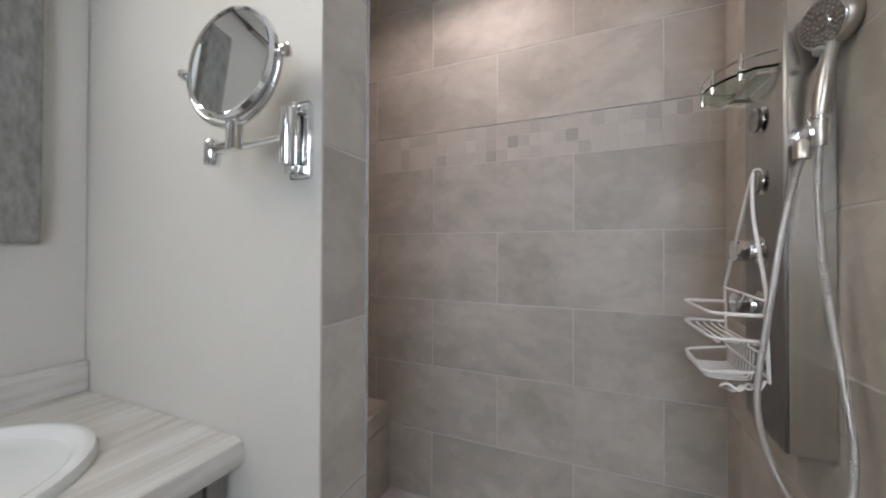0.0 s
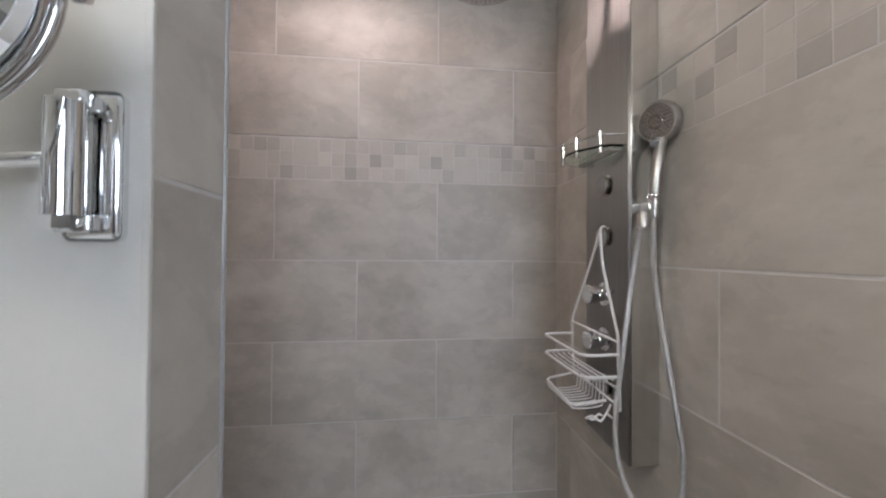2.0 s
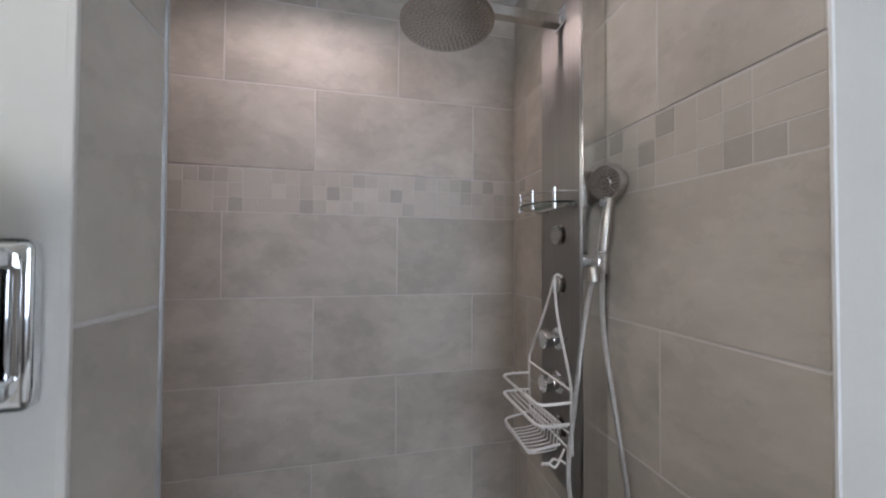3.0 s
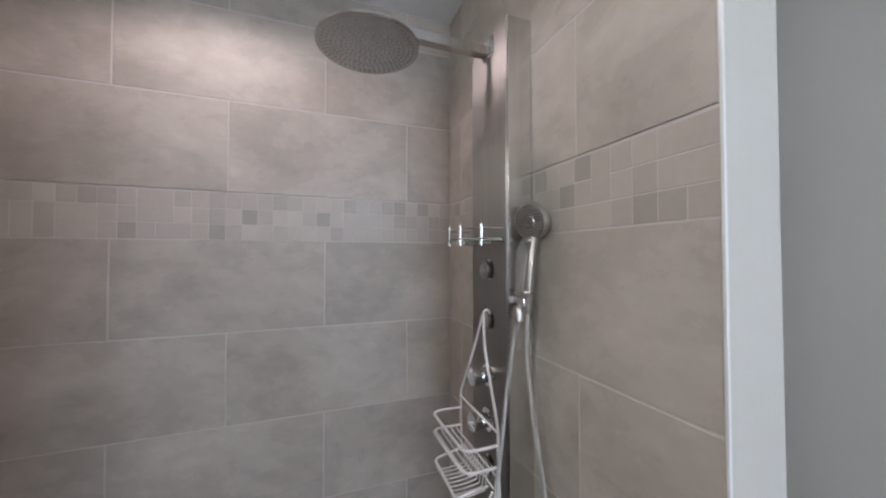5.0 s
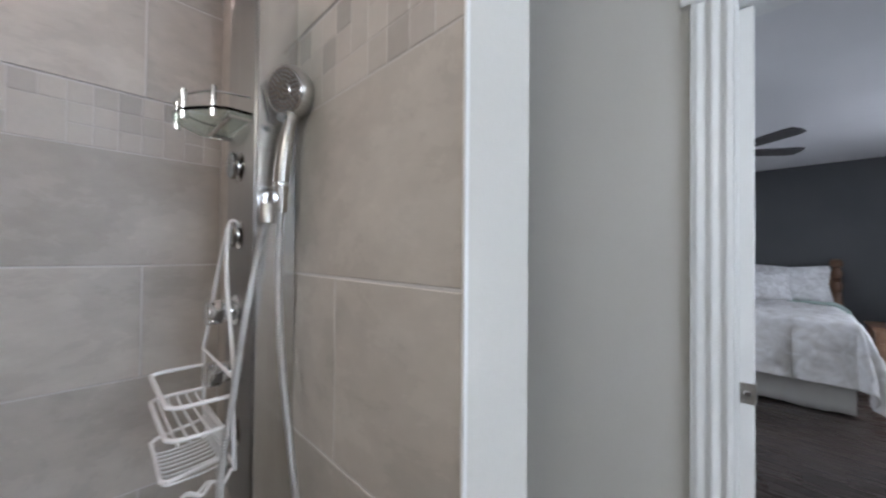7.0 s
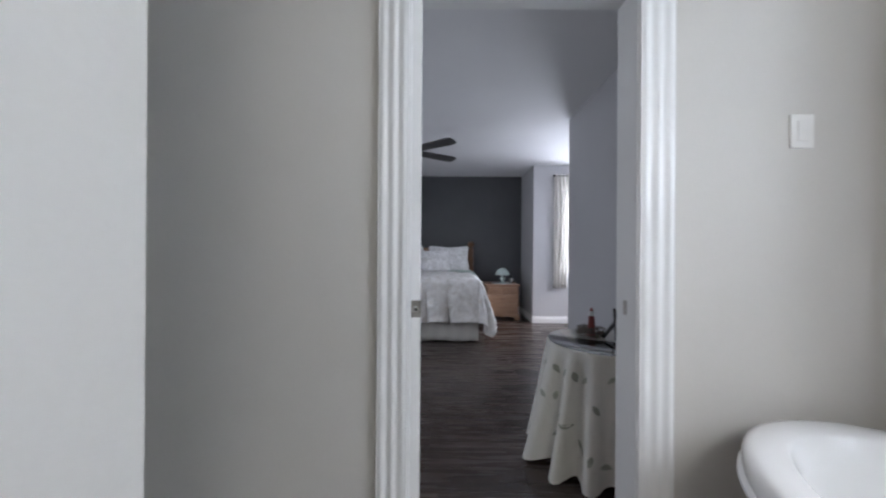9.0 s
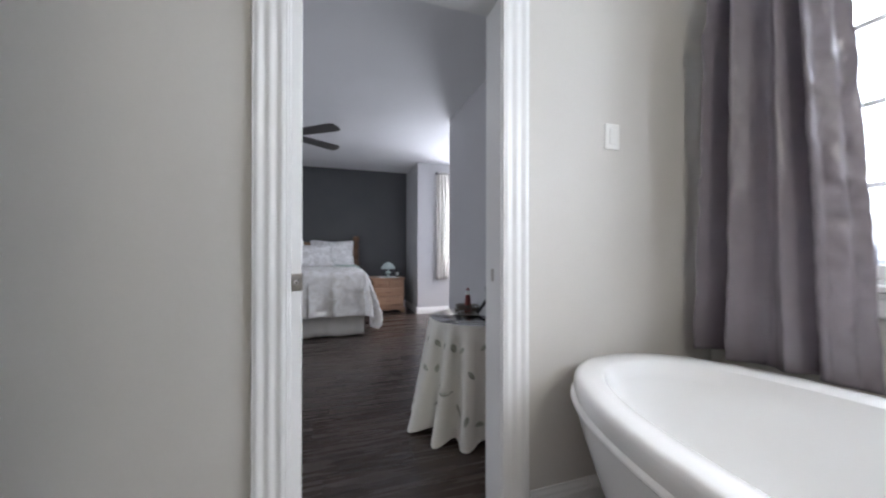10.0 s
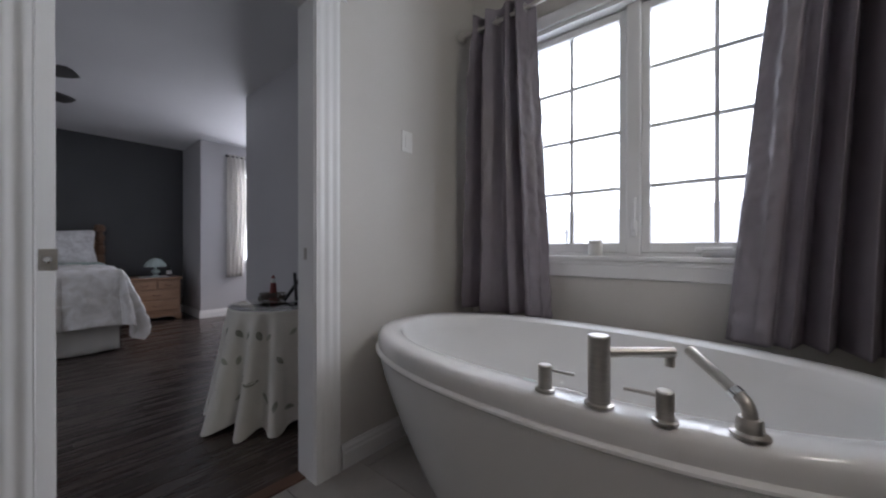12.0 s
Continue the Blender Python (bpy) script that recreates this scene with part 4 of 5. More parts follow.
part("base", lathe(bmesh.new(), [(0.030, 0), (0.030, 0.006), (0.022, 0.010), (0.020, 0.030), (0.017, 0.034)], (0.180, -0.622, TZ + 0.001), (0, 0, 1), 28), M_NICKEL, wand, "", True)
part("elbow", tube(bmesh.new(), smooth_path([(0.180, -0.622, TZ + 0.03), (0.181, -0.623, TZ + 0.046), (0.187, -0.629, TZ + 0.060), (0.196, -0.638, TZ + 0.068)]), 0.0120, 16), M_NICKEL, wand, "", True)
part("collar", tube(bmesh.new(), [(0.194, -0.636, TZ + 0.0665), (0.203, -0.644, TZ + 0.0725)], 0.0135, 18), M_CHROME, wand, "", True)
part("wand", tube(bmesh.new(), [(0.201, -0.642, TZ + 0.071), (0.277, -0.710, TZ + 0.121), (0.279, -0.712, TZ + 0.1225)], [0.0105, 0.0118, 0.0098], 18), M_NICKEL, wand, "", True)

# ---- curtains and rod ----
rod = thing("curtain_rod", (0.57, -1.53, 2.30), "brushed nickel curtain rod with ball ends", "curtain rod")
RY, RZ = -1.500, 2.282
part("pole", tube(bmesh.new(), [(1.452, RY, RZ), (-0.42, RY, RZ)], 0.0105, 14), M_NICKEL, rod, "", True)
for x, s in ((1.452, 1), (-0.42, -1)):
    part("finial", lathe(bmesh.new(), [(0.011, 0), (0.013, 0.004), (0.011, 0.009), (0.020, 0.015), (0.028, 0.026), (0.031, 0.039), (0.028, 0.052), (0.018, 0.063), (0.004, 0.068)], (x, RY, RZ), (s, 0, 0), 20), M_NICKEL, rod, "", True)
for x in (1.425, -0.395):
    bm = tube(bmesh.new(), [(x, RY, RZ - 0.012), (x, YW + 0.006, RZ - 0.012)], 0.006, 10)
    lathe(bm, [(0.022, 0), (0.022, 0.006)], (x, YW, RZ - 0.012), (0, 1, 0), 18)
    part("bracket", bm, M_NICKEL, rod, "", True)


def curtain(xt0, xt1, xb0, xb1, z0, z1, folds, amp, seed, flip):
    """A hanging cloth between two edges at the top and two at the hem."""
    def fn(u, v):
        s = v ** 0.9
        x0, x1 = xt0 + (xb0 - xt0) * s, xt1 + (xb1 - xt1) * s
        ph = 2 * math.pi * folds * (u + 0.05 * math.sin(5.3 * u + seed)) + 0.5 * math.sin(3 * u + seed) + 0.55 * v * math.sin(5 * u + seed) + 0.25 * math.sin(4 * v + 9 * u)
        a = amp * (0.85 + 0.3 * math.sin(7 * u + seed)) * (1 - 0.10 * v) * min(1, 0.55 + 2 * v)
        edge = 0.5 + 1.3 * abs(2 * u - 1) ** 2
        w = (noise.noise(Vector((u * 9 + v * 7, v * 16 - u * 5, seed))) * 0.011 + noise.noise(Vector((u * 22 + v * 18, v * 40 - u * 14, seed + 4))) * 0.0055) * edge
        x = x0 + (x1 - x0) * (u + 0.018 * math.sin(2 * ph) / folds * 3)
        hem = 1 - u if flip else u
        k = min(1, max(0, (hem - 0.72) / 0.10))
        y = a * math.copysign(abs(math.sin(ph)) ** 0.75, math.sin(ph)) * (1 - k) + k * (0.045 - 0.42 * (hem - 0.80))
        w = w * (1 - 0.4 * k) + k * (0.011 * noise.noise(Vector((u * 16 + v * 26, v * 34 - u * 8, seed))) + 0.004 * noise.noise(Vector((u * 40 + v * 60, v * 70 - u * 20, seed + 7))))
        return Vector((x, RY + y + w, z1 + (z0 - z1) * v + 0.008 * math.sin(9 * u + seed) * v))
    return sheet(bmesh.new(), fn, 170, 110)


for a in ((1.385, 1.038, 1.448, 0.940, 0.605, 2.362, 4.2, 0.070, 1.3, False), (0.050, -0.36, 0.230, -0.38, 0.620, 2.362, 5.2, 0.075, 4.1, True)):
    cu = thing("curtain", ((a[2] + a[3]) / 2, RY, a[4]), "grey satin grommet curtain hanging beside the window", "curtain", "bathroom curtains")
    solid(part("cloth", curtain(*a), M_CURT, cu, "", True), 0.0025)
    for k in range(6):
        x = a[0] + (a[1] - a[0]) * (k + 0.5) / 6
        pts = [(x, RY + 0.021 * math.cos(t), RZ + 0.021 * math.sin(t)) for t in [2 * math.pi * i / 18 for i in range(18)]]
        part("grommet", tube(bmesh.new(), pts, 0.0045, 8, True), M_NICKEL, cu, "", True)

jar = thing("candle_jar", (0.760, YW - 0.045, WZ0 + 0.018), "white candle in a small glass jar on the sill", "candle")
part("glass_jar", lathe(bmesh.new(), [(0.032, 0), (0.036, 0.004), (0.037, 0.055), (0.034, 0.060), (0.034, 0.066), (0.031, 0.066), (0.031, 0.05)], (0.760, YW - 0.045, WZ0 + 0.0185), (0, 0, 1), 28, True, False), M_WAX, jar, "", True)
part("lid", lathe(bmesh.new(), [(0.033, 0), (0.034, 0.012), (0.030, 0.015), (0.008, 0.018)], (0.760, YW - 0.045, WZ0 + 0.085), (0, 0, 1), 28), M_WAX, jar, "", True)

# ---- bedroom ----
# bed
bed = thing("bed", (5.65, 0.45, 0), "made bed with a white floral duvet and spindle headboard", "bed")
Y0, Y1, X0, X1 = -0.31, 1.22, 4.68, 6.58
part("box_spring", box(X0 + 0.03, X1, Y0 + 0.03, Y1 - 0.03, 0.16, 0.42, 0.02, 2), M_SKIRT, bed)
part("mattress", box(X0 + 0.02, X1, Y0 + 0.02, Y1 - 0.02, 0.421, 0.70, 0.05, 3), M_SKIRT, bed)


def skirt_fn(pts):
    def fn(u, v):
        s = u * (len(pts) - 1)
        i = min(int(s), len(pts) - 2)
        p = Vector(pts[i]).lerp(Vector(pts[i + 1]), s - i)
        off = 0.008 * math.sin(u * 190) + 0.005 * math.sin(u * 83 + 1)
        c = Vector((5.6, 0.45))
        d2 = (p - c).normalized()
        p = p + d2 * off * v
        return Vector((p.x, p.y, 0.40 - 0.385 * v + 0.006 * math.sin(u * 60)))
    return fn


solid(part("bed_skirt", sheet(bmesh.new(), skirt_fn([(X1, Y0), (X0, Y0), (X0, Y1), (X1, Y1)]), 300, 6), M_SKIRT, bed, "white pleated bed skirt", True), 0.003)


def duvet_pt(u, v):
    """A flat cloth laid over the mattress: what reaches past an edge hangs down, and the corners hang lowest."""
    x, y = X0 - 0.58 + (6.74 - X0) * u, Y0 - 0.58 + (Y1 - Y0 + 1.16) * v
    qx, qy = max(x, X0), min(max(y, Y0), Y1)
    ex, ey = qx - x, y - qy
    d = math.hypot(ex, ey)
    p = Vector((qx, qy, 0.775))
    s = qx - qy
    nz = noise.noise(Vector((x * 2.6, y * 2.6, 1))) * 0.030 + noise.noise(Vector((x * 6, y * 6, 2))) * 0.022 + noise.noise(Vector((x * 14, y * 14, 3))) * 0.010
    if d > 0:
        way = Vector((-ex / d, ey / d, 0))
        corner = 1.4 * min(ex, abs(ey)) / d
        turn = math.atan2(abs(ey), ex)
        fold = abs(math.sin(8.5 * s + 1.6 * math.sin(3 * s) + 5.2 * turn)) ** 0.7
        head = min(1, max(0, (6.12 - qx) / 0.3))
        p += way * (0.035 * (1 - math.exp(-d / 0.05)) + d * (0.20 * fold - 0.02 + 0.13 * corner) * head + nz * (0.6 + 1.2 * d))
        p.z -= max(0, d - 0.035 * (1 - math.exp(-d / 0.035))) * (0.95 - 0.06 * fold - 0.08 * corner)
    p.z += nz * math.exp(-d / 0.15) - 0.02 * math.exp(-min(qx - X0, qy - Y0, Y1 - qy) / 0.06)
    p.z = max(p.z, 0.035)
    return p


solid(part("duvet", sheet(bmesh.new(), duvet_pt, 170, 190), M_DUVET, bed, "rumpled white floral duvet", True), 0.022)
solid(part("green_sheet", sheet(bmesh.new(), lambda u, v: Vector((6.08 + 0.20 * u, Y0 - 0.11 + (Y1 - Y0 + 0.13) * v, 0.772 + 0.018 * math.sin(9 * v + 4 * u) + 0.012 * noise.noise(Vector((u * 4, v * 9, 2))) - 0.09 * max(0, 1 - v / 0.08) ** 1.5 - (0.10 if v > 0.98 else 0))), 8, 60), M_GREEN, bed, "folded pale green sheet", True), 0.03)
hx = 6.60
for y in (-0.355, 1.265):
    prof = [(0.050, 0), (0.052, 0.86), (0.046, 0.875), (0.040, 0.89), (0.052, 0.92), (0.056, 0.96), (0.050, 1.0), (0.036, 1.02), (0.052, 1.035), (0.036, 1.055), (0.050, 1.09), (0.052, 1.13), (0.036, 1.16), (0.034, 1.19), (0.056, 1.205), (0.056, 1.255), (0.044, 1.265), (0.048, 1.28), (0.006, 1.29)]
    part("post", lathe(bmesh.new(), prof, (hx, y, 0), (0, 0, 1), 18), M_POST, bed, "turned wooden bed post", True)
head_pts = [(y, 1.10 + 0.075 * math.cos((y - 0.455) / 0.81 * math.pi / 2)) for y in [-0.325 + 1.56 * k / 20 for k in range(21)]]
outline = [(-0.325, 0.45)] + head_pts + [(1.235, 0.45)]
part("headboard", rings(bmesh.new(), [[Vector((x, y, z)) for y, z in outline] for x in (6.585, 6.615)], True, True, True), M_OAK, bed, "honey pine headboard")


def pillow(parent, cx, cy, cz, w, h, t, lean, turn, m):
    loops = []
    n = 28
    for j in range(15):
        ph = -math.pi / 2 + math.pi * j / 14
        row = []
        for k in range(n):
            a = 2 * math.pi * k / n
            e = 0.30
            ca, sa = math.copysign(abs(math.cos(a)) ** e, math.cos(a)), math.copysign(abs(math.sin(a)) ** e, math.sin(a))
            r = max(0.02, math.cos(ph)) ** 0.45
            p = Vector((math.sin(ph) * t * (1 - 0.55 * (abs(ca * r) ** 3 + abs(sa * r) ** 3) / 2), ca * r * w, sa * r * h))
            cn = (abs(ca) * abs(sa)) ** 3 * r
            p.y *= (1 + 0.10 * cn) * (1 - 0.10 * (1 - min(1, (p.z / h) ** 2)))
            p.z *= (1 + 0.14 * cn) * (1 - 0.15 * (1 - min(1, (p.y / w) ** 2)))
            p.x *= 1 - 0.55 * cn
            p += Vector((1, 0, 0)) * noise.noise(Vector((p.y * 9, p.z * 9, cx + cy))) * 0.014
            row.append(p)
        loops.append(row)
    m4 = Matrix.Translation((cx, cy, cz)) @ Matrix.Rotation(radians(turn), 4, "Z") @ Matrix.Rotation(radians(lean), 4, "Y")
    loops = [[m4 @ p for p in lp] for lp in loops]
    return part("pillowcase", rings(bmesh.new(), loops, True, True, True), m, parent, "", True)


for cy, cx, cz, tn in ((0.04, 6.38, 0.985, 4), (0.84, 6.38, 0.985, -4), (0.32, 6.22, 0.95, 10), (1.0, 6.22, 0.95, -6)):
    pw = thing("pillow", (cx, cy, 0.78), "white floral pillow propped against the headboard", "pillow", "pillows on the bed")
    pillow(pw, cx, cy, cz, 0.36 if cx > 6.3 else 0.30, 0.245 if cx > 6.3 else 0.20, 0.095, 22, tn, M_PILLOW)

# nightstand
ns = thing("nightstand", (6.30, -0.85, 0), "honey pine nightstand with drawers", "nightstand")
NX0, NX1, NY0, NY1 = 6.06, 6.58, -1.115, -0.575
part("case", box(NX0 + 0.015, NX1, NY0 + 0.01, NY1 - 0.01, 0.09, 0.552, 0.004), M_OAK, ns)
part("top", box(NX0 - 0.012, NX1, NY0 - 0.012, NY1 + 0.012, 0.553, 0.580, 0.008, 2), M_OAK, ns)
for y0, y1, z0, z1 in ((NY0 + 0.03, -0.85, 0.43, 0.535), (-0.84, NY1 - 0.03, 0.43, 0.535), (NY0 + 0.03, NY1 - 0.03, 0.285, 0.42), (NY0 + 0.03, NY1 - 0.03, 0.135, 0.275)):
    dw = part("drawer", box(NX0 - 0.010, NX0 + 0.0145, y0 + 0.005, y1 - 0.005, z0 + 0.004, z1 - 0.004, 0.007, 2), M_OAK, ns)
    ym = (y0 + y1) / 2
    part("pull", tube(bmesh.new(), smooth_path([(NX0 - 0.010, ym - 0.04, (z0 + z1) / 2 + 0.01), (NX0 - 0.030, ym - 0.025, (z0 + z1) / 2 - 0.005), (NX0 - 0.030, ym + 0.025, (z0 + z1) / 2 - 0.005), (NX0 - 0.010, ym + 0.04, (z0 + z1) / 2 + 0.01)]), 0.0055, 6), M_POST, dw, "", True)
base = [(NY0, 0.09), (NY0, 0.0), (NY0 + 0.06, 0.0), (NY0 + 0.09, 0.045), (NY0 + 0.20, 0.06), (-0.845, 0.045), (NY1 - 0.20, 0.06), (NY1 - 0.09, 0.045), (NY1 - 0.06, 0.0), (NY1, 0.0), (NY1, 0.09)]
part("scalloped_base", rings(bmesh.new(), [[Vector((x, y, z)) for y, z in base] for x in (NX0, NX0 + 0.02)], True, True, True), M_OAK, ns)
for y in (NY0 + 0.035, NY1 - 0.035):
    part("foot", lathe(bmesh.new(), [(0.030, 0), (0.038, 0.03), (0.030, 0.07), (0.030, 0.09)], (NX1 - 0.05, y, 0), (0, 0, 1), 14), M_OAK, ns, "", True)
    part("foot", lathe(bmesh.new(), [(0.030, 0), (0.038, 0.03), (0.030, 0.07), (0.030, 0.09)], (NX0 + 0.06, y, 0), (0, 0, 1), 14), M_OAK, ns, "", True)

lamp = thing("table_lamp", (6.30, -0.875, 0.58), "small milky green glass table lamp", "lamp")
bm = lathe(bmesh.new(), [(0.062, 0), (0.064, 0.010), (0.030, 0.024), (0.020, 0.034), (0.050, 0.060), (0.054, 0.075), (0.040, 0.095), (0.016, 0.108), (0.016, 0.140)], (6.30, -0.875, 0.5817), (0, 0, 1), 26)
part("base", bm, M_LAMPG, lamp, "", True)
loops = []
for r, z in ((0.122, 0.0), (0.115, 0.030), (0.095, 0.065), (0.062, 0.098), (0.028, 0.115), (0.010, 0.118)):
    loops.append([Vector((6.30 + r * (1 + 0.035 * math.cos(12 * a) * (r / 0.122) ** 2) * math.cos(a), -0.875 + r * (1 + 0.035 * math.cos(12 * a) * (r / 0.122) ** 2) * math.sin(a), 0.720 + z)) for a in [2 * math.pi * k / 72 for k in range(72)]])
part("shade", rings(bmesh.new(), loops, True, False, True), M_LAMPG, lamp, "fluted glass shade", True)
bottle = thing("small_bottle", (6.42, -1.05, 0.58), "small dark bottle with a white label", "bottle")
part("glass", lathe(bmesh.new(), [(0.030, 0), (0.032, 0.004), (0.032, 0.085), (0.014, 0.110), (0.014, 0.15)], (6.42, -1.05, 0.5805), (0, 0, 1), 16), M_BLACK, bottle, "", True)
part("label_band", lathe(bmesh.new(), [(0.0325, 0.018), (0.0325, 0.075)], (6.42, -1.05, 0.5805), (0, 0, 1), 16, False, False), M_WAX, bottle, "", True)
tagged(part("table_runner", box(6.12, 6.50, -1.02, -0.70, 0.5801, 0.5815), M_WAX), "thin white cloth runner under the lamp", "cloth")

# bedroom curtain and window
cu = thing("bedroom_curtain", (5.78, -1.66, 0.56), "cream curtain lit from behind by the window", "curtain")
solid(part("cloth", sheet(bmesh.new(), lambda u, v: Vector((5.775 + 0.022 * math.sin(u * 26 + v) + 0.012 * noise.noise(Vector((u * 8, v * 5, 3))), -1.585 - (0.24 + 0.03 * math.sin(v * 4)) * u, 2.33 - 1.77 * v)), 60, 30), M_SHEER, cu, "", True), 0.002)
br = thing("bedroom_curtain_rod", (5.775, -1.58, 2.31), "thin black curtain rod with a round end", "curtain rod")
part("pole", tube(bmesh.new(), [(5.775, -1.60, 2.305), (5.775, -2.75, 2.305)], 0.010, 10), M_BLACK, br, "", True)
part("finial", lathe(bmesh.new(), [(0.010, 0), (0.022, 0.012), (0.022, 0.024), (0.008, 0.034)], (5.775, -1.60, 2.305), (0, 1, 0), 14), M_BLACK, br, "", True)
part("bracket", tube(bmesh.new(), [(5.775, -1.68, 2.295), (5.84, -1.68, 2.295)], 0.006, 8), M_BLACK, br, "", True)
window_2 = setting("window_2", box(5.86, 5.90, -2.65, -2.60, 0.75, 2.15), M_TRIM, "white framed bedroom window", "window")
for a in ((-1.79, -1.74, 0.75, 2.15), (-2.60, -1.79, 0.75, 0.80), (-2.60, -1.79, 2.10, 2.15), (-2.21, -2.18, 0.80, 2.10)):
    part("window_frame", box(5.86, 5.90, *a), M_TRIM, window_2)
pane = part("pane", box(5.878, 5.882, -2.60, -1.79, 0.80, 2.10), M_GLASS, window_2)
pane.visible_shadow = False

# ceiling fan
FC = Vector((4.10, 0.52, 0))
fan = thing("ceiling_fan", (FC.x, FC.y, H_BED), "dark five-bladed ceiling fan", "ceiling fan")
part("canopy", lathe(bmesh.new(), [(0.030, 0), (0.062, 0.02), (0.066, 0.06)], (FC.x, FC.y, H_BED - 0.061), (0, 0, 1), 24), M_FAN, fan, "", True)
part("downrod", tube(bmesh.new(), [(FC.x, FC.y, 2.27), (FC.x, FC.y, H_BED - 0.06)], 0.012, 10), M_FAN, fan, "", True)
part("motor", lathe(bmesh.new(), [(0.04, 0), (0.085, 0.015), (0.095, 0.05), (0.085, 0.09), (0.03, 0.11)], (FC.x, FC.y, 2.165), (0, 0, 1), 28), M_FAN, fan, "", True)
for k in range(5):
    a = math.radians(-127.5 + 72 * k)
    ux, uy = Vector((math.cos(a), math.sin(a), 0)), Vector((-math.sin(a), math.cos(a), 0))
    outline = [(0.10, -0.03), (0.16, -0.055), (0.55, -0.068), (0.61, -0.055), (0.62, 0.0), (0.61, 0.055), (0.55, 0.068), (0.16, 0.055), (0.10, 0.03)]
    loops = [[FC + ux * r + uy * s + Vector((0, 0, 2.20 - 0.15 * s + dz)) for r, s in outline] for dz in (-0.006, 0.006)]
    part("blade", rings(bmesh.new(), loops, True, True, True), M_FAN, fan)

# skirted round table
TC = Vector((2.40, -0.80, 0))
TR, TH = 0.295, 0.622
table = thing("round_table", (TC.x, TC.y, 0), "small round side table under a long cloth", "table")
part("tabletop", lathe(bmesh.new(), [(TR - 0.006, 0), (TR - 0.006, 0.02)], (TC.x, TC.y, TH - 0.027), (0, 0, 1), 40), M_OAK, table)
part("pedestal", tube(bmesh.new(), [(TC.x, TC.y, 0), (TC.x, TC.y, TH - 0.028)], 0.04, 14), M_OAK, table)


def cloth_fold(a):
    return math.cos(14 * a + 0.9 * math.sin(2 * a) + 0.8 * math.sin(5 * a + 1) + 1.0)


def cloth_r(a, v):
    fold = cloth_fold(a)
    fold = (math.copysign(abs(fold) ** 0.65, fold) - 0.25) * (0.8 + 0.35 * math.sin(3 * a + 2))
    return TR + 0.004 + 0.105 * v ** 1.15 + (0.012 + 0.050 * v) * fold * min(1, v * 7) + 0.018 * v * math.sin(3 * a + 2) + 0.045 * v * max(0, -math.cos(a))


def cloth_pt(a, v):
    r = cloth_r(a, v)
    y = max(TC.y + r * math.sin(a), -1.13)
    lift = 0.028 * (1 - cloth_fold(a)) * 0.5 + 0.008 * math.sin(7 * a)
    return Vector((TC.x + r * math.cos(a), y, max(0.004, TH - 0.004 - (TH - 0.008 - lift) * v)))


cloth = thing("tablecloth", (TC.x, TC.y, TH), "cream tablecloth with grey-green leaf prints, falling in folds", "tablecloth")
loops = [[Vector((TC.x + TR * s * math.cos(a), TC.y + TR * s * math.sin(a), TH)) for a in [2 * math.pi * k / 220 for k in range(220)]] for s in (0.02, 0.5, 0.985)]
loops += [[cloth_pt(2 * math.pi * k / 220, v) for k in range(220)] for v in [j / 22 for j in range(23)]]
part("cloth", rings(bmesh.new(), loops, True, True, False), M_CLOTH, cloth, "", True)


def leaf(a, v, size, turn):
    """One printed leaf laid on the cloth at an angle and a depth."""
    bm = bmesh.new()
    pts = []
    for k in range(13):
        s = k / 12
        pts.append((s - 0.5, 0.23 * math.sin(math.pi * s) ** 0.8 * (1 - 0.3 * s)))
    out = pts + [(x, -y) for x, y in pts[-2:0:-1]]
    vs = []
    for x, y in out:
        c, s = math.cos(turn), math.sin(turn)
        lx, lz = (x * c - y * s) * size, (x * s + y * c) * size
        p = cloth_pt(a + lx / 0.36, v + lz / TH)
        n = Vector((math.cos(a), math.sin(a), 0.1))
        vs.append(bm.verts.new(p + n * 0.006))
    mid = sum((q.co for q in vs), Vector()) / len(vs) + Vector((math.cos(a), math.sin(a), 0)) * 0.002
    mv = bm.verts.new(mid)
    for i in range(len(vs)):
        bm.faces.new((vs[i], vs[(i + 1) % len(vs)], mv))
    return part("printed_leaf", bm, M_LEAF, cloth)


random.seed(5)
for i in range(8):
    for j in range(3):
        a = math.radians(92 + i * 23 + (j % 2) * 11 + random.uniform(-4, 4))
        v = 0.16 + j * 0.29 + random.uniform(-0.06, 0.06) + (i % 2) * 0.07
        t = random.choice((0.5, 1.1, 2.0, 2.6)) + random.uniform(-0.3, 0.3)
        leaf(a, v, 0.060, t)
        if (i + j) % 3:
            leaf(a + 0.14, v + 0.02, 0.055, t + 0.9)
glass = thing("glass_tabletop", (TC.x, TC.y, TH + 0.001), "round clear glass top on the tablecloth", "glass top")
part("glass_plate", lathe(bmesh.new(), [(TR - 0.004, 0.0005), (TR, 0.002), (TR, 0.005), (TR - 0.004, 0.0065)], (TC.x, TC.y, TH), (0, 0, 1), 64), M_GLASS, glass, "", True).visible_shadow = False

# things on the table
GZ = TH + 0.0068
nc = Vector((2.50, -0.78, GZ))
nest = thing("twig_nest", nc, "dark twig nest decoration", "decoration")
bm = bmesh.new()
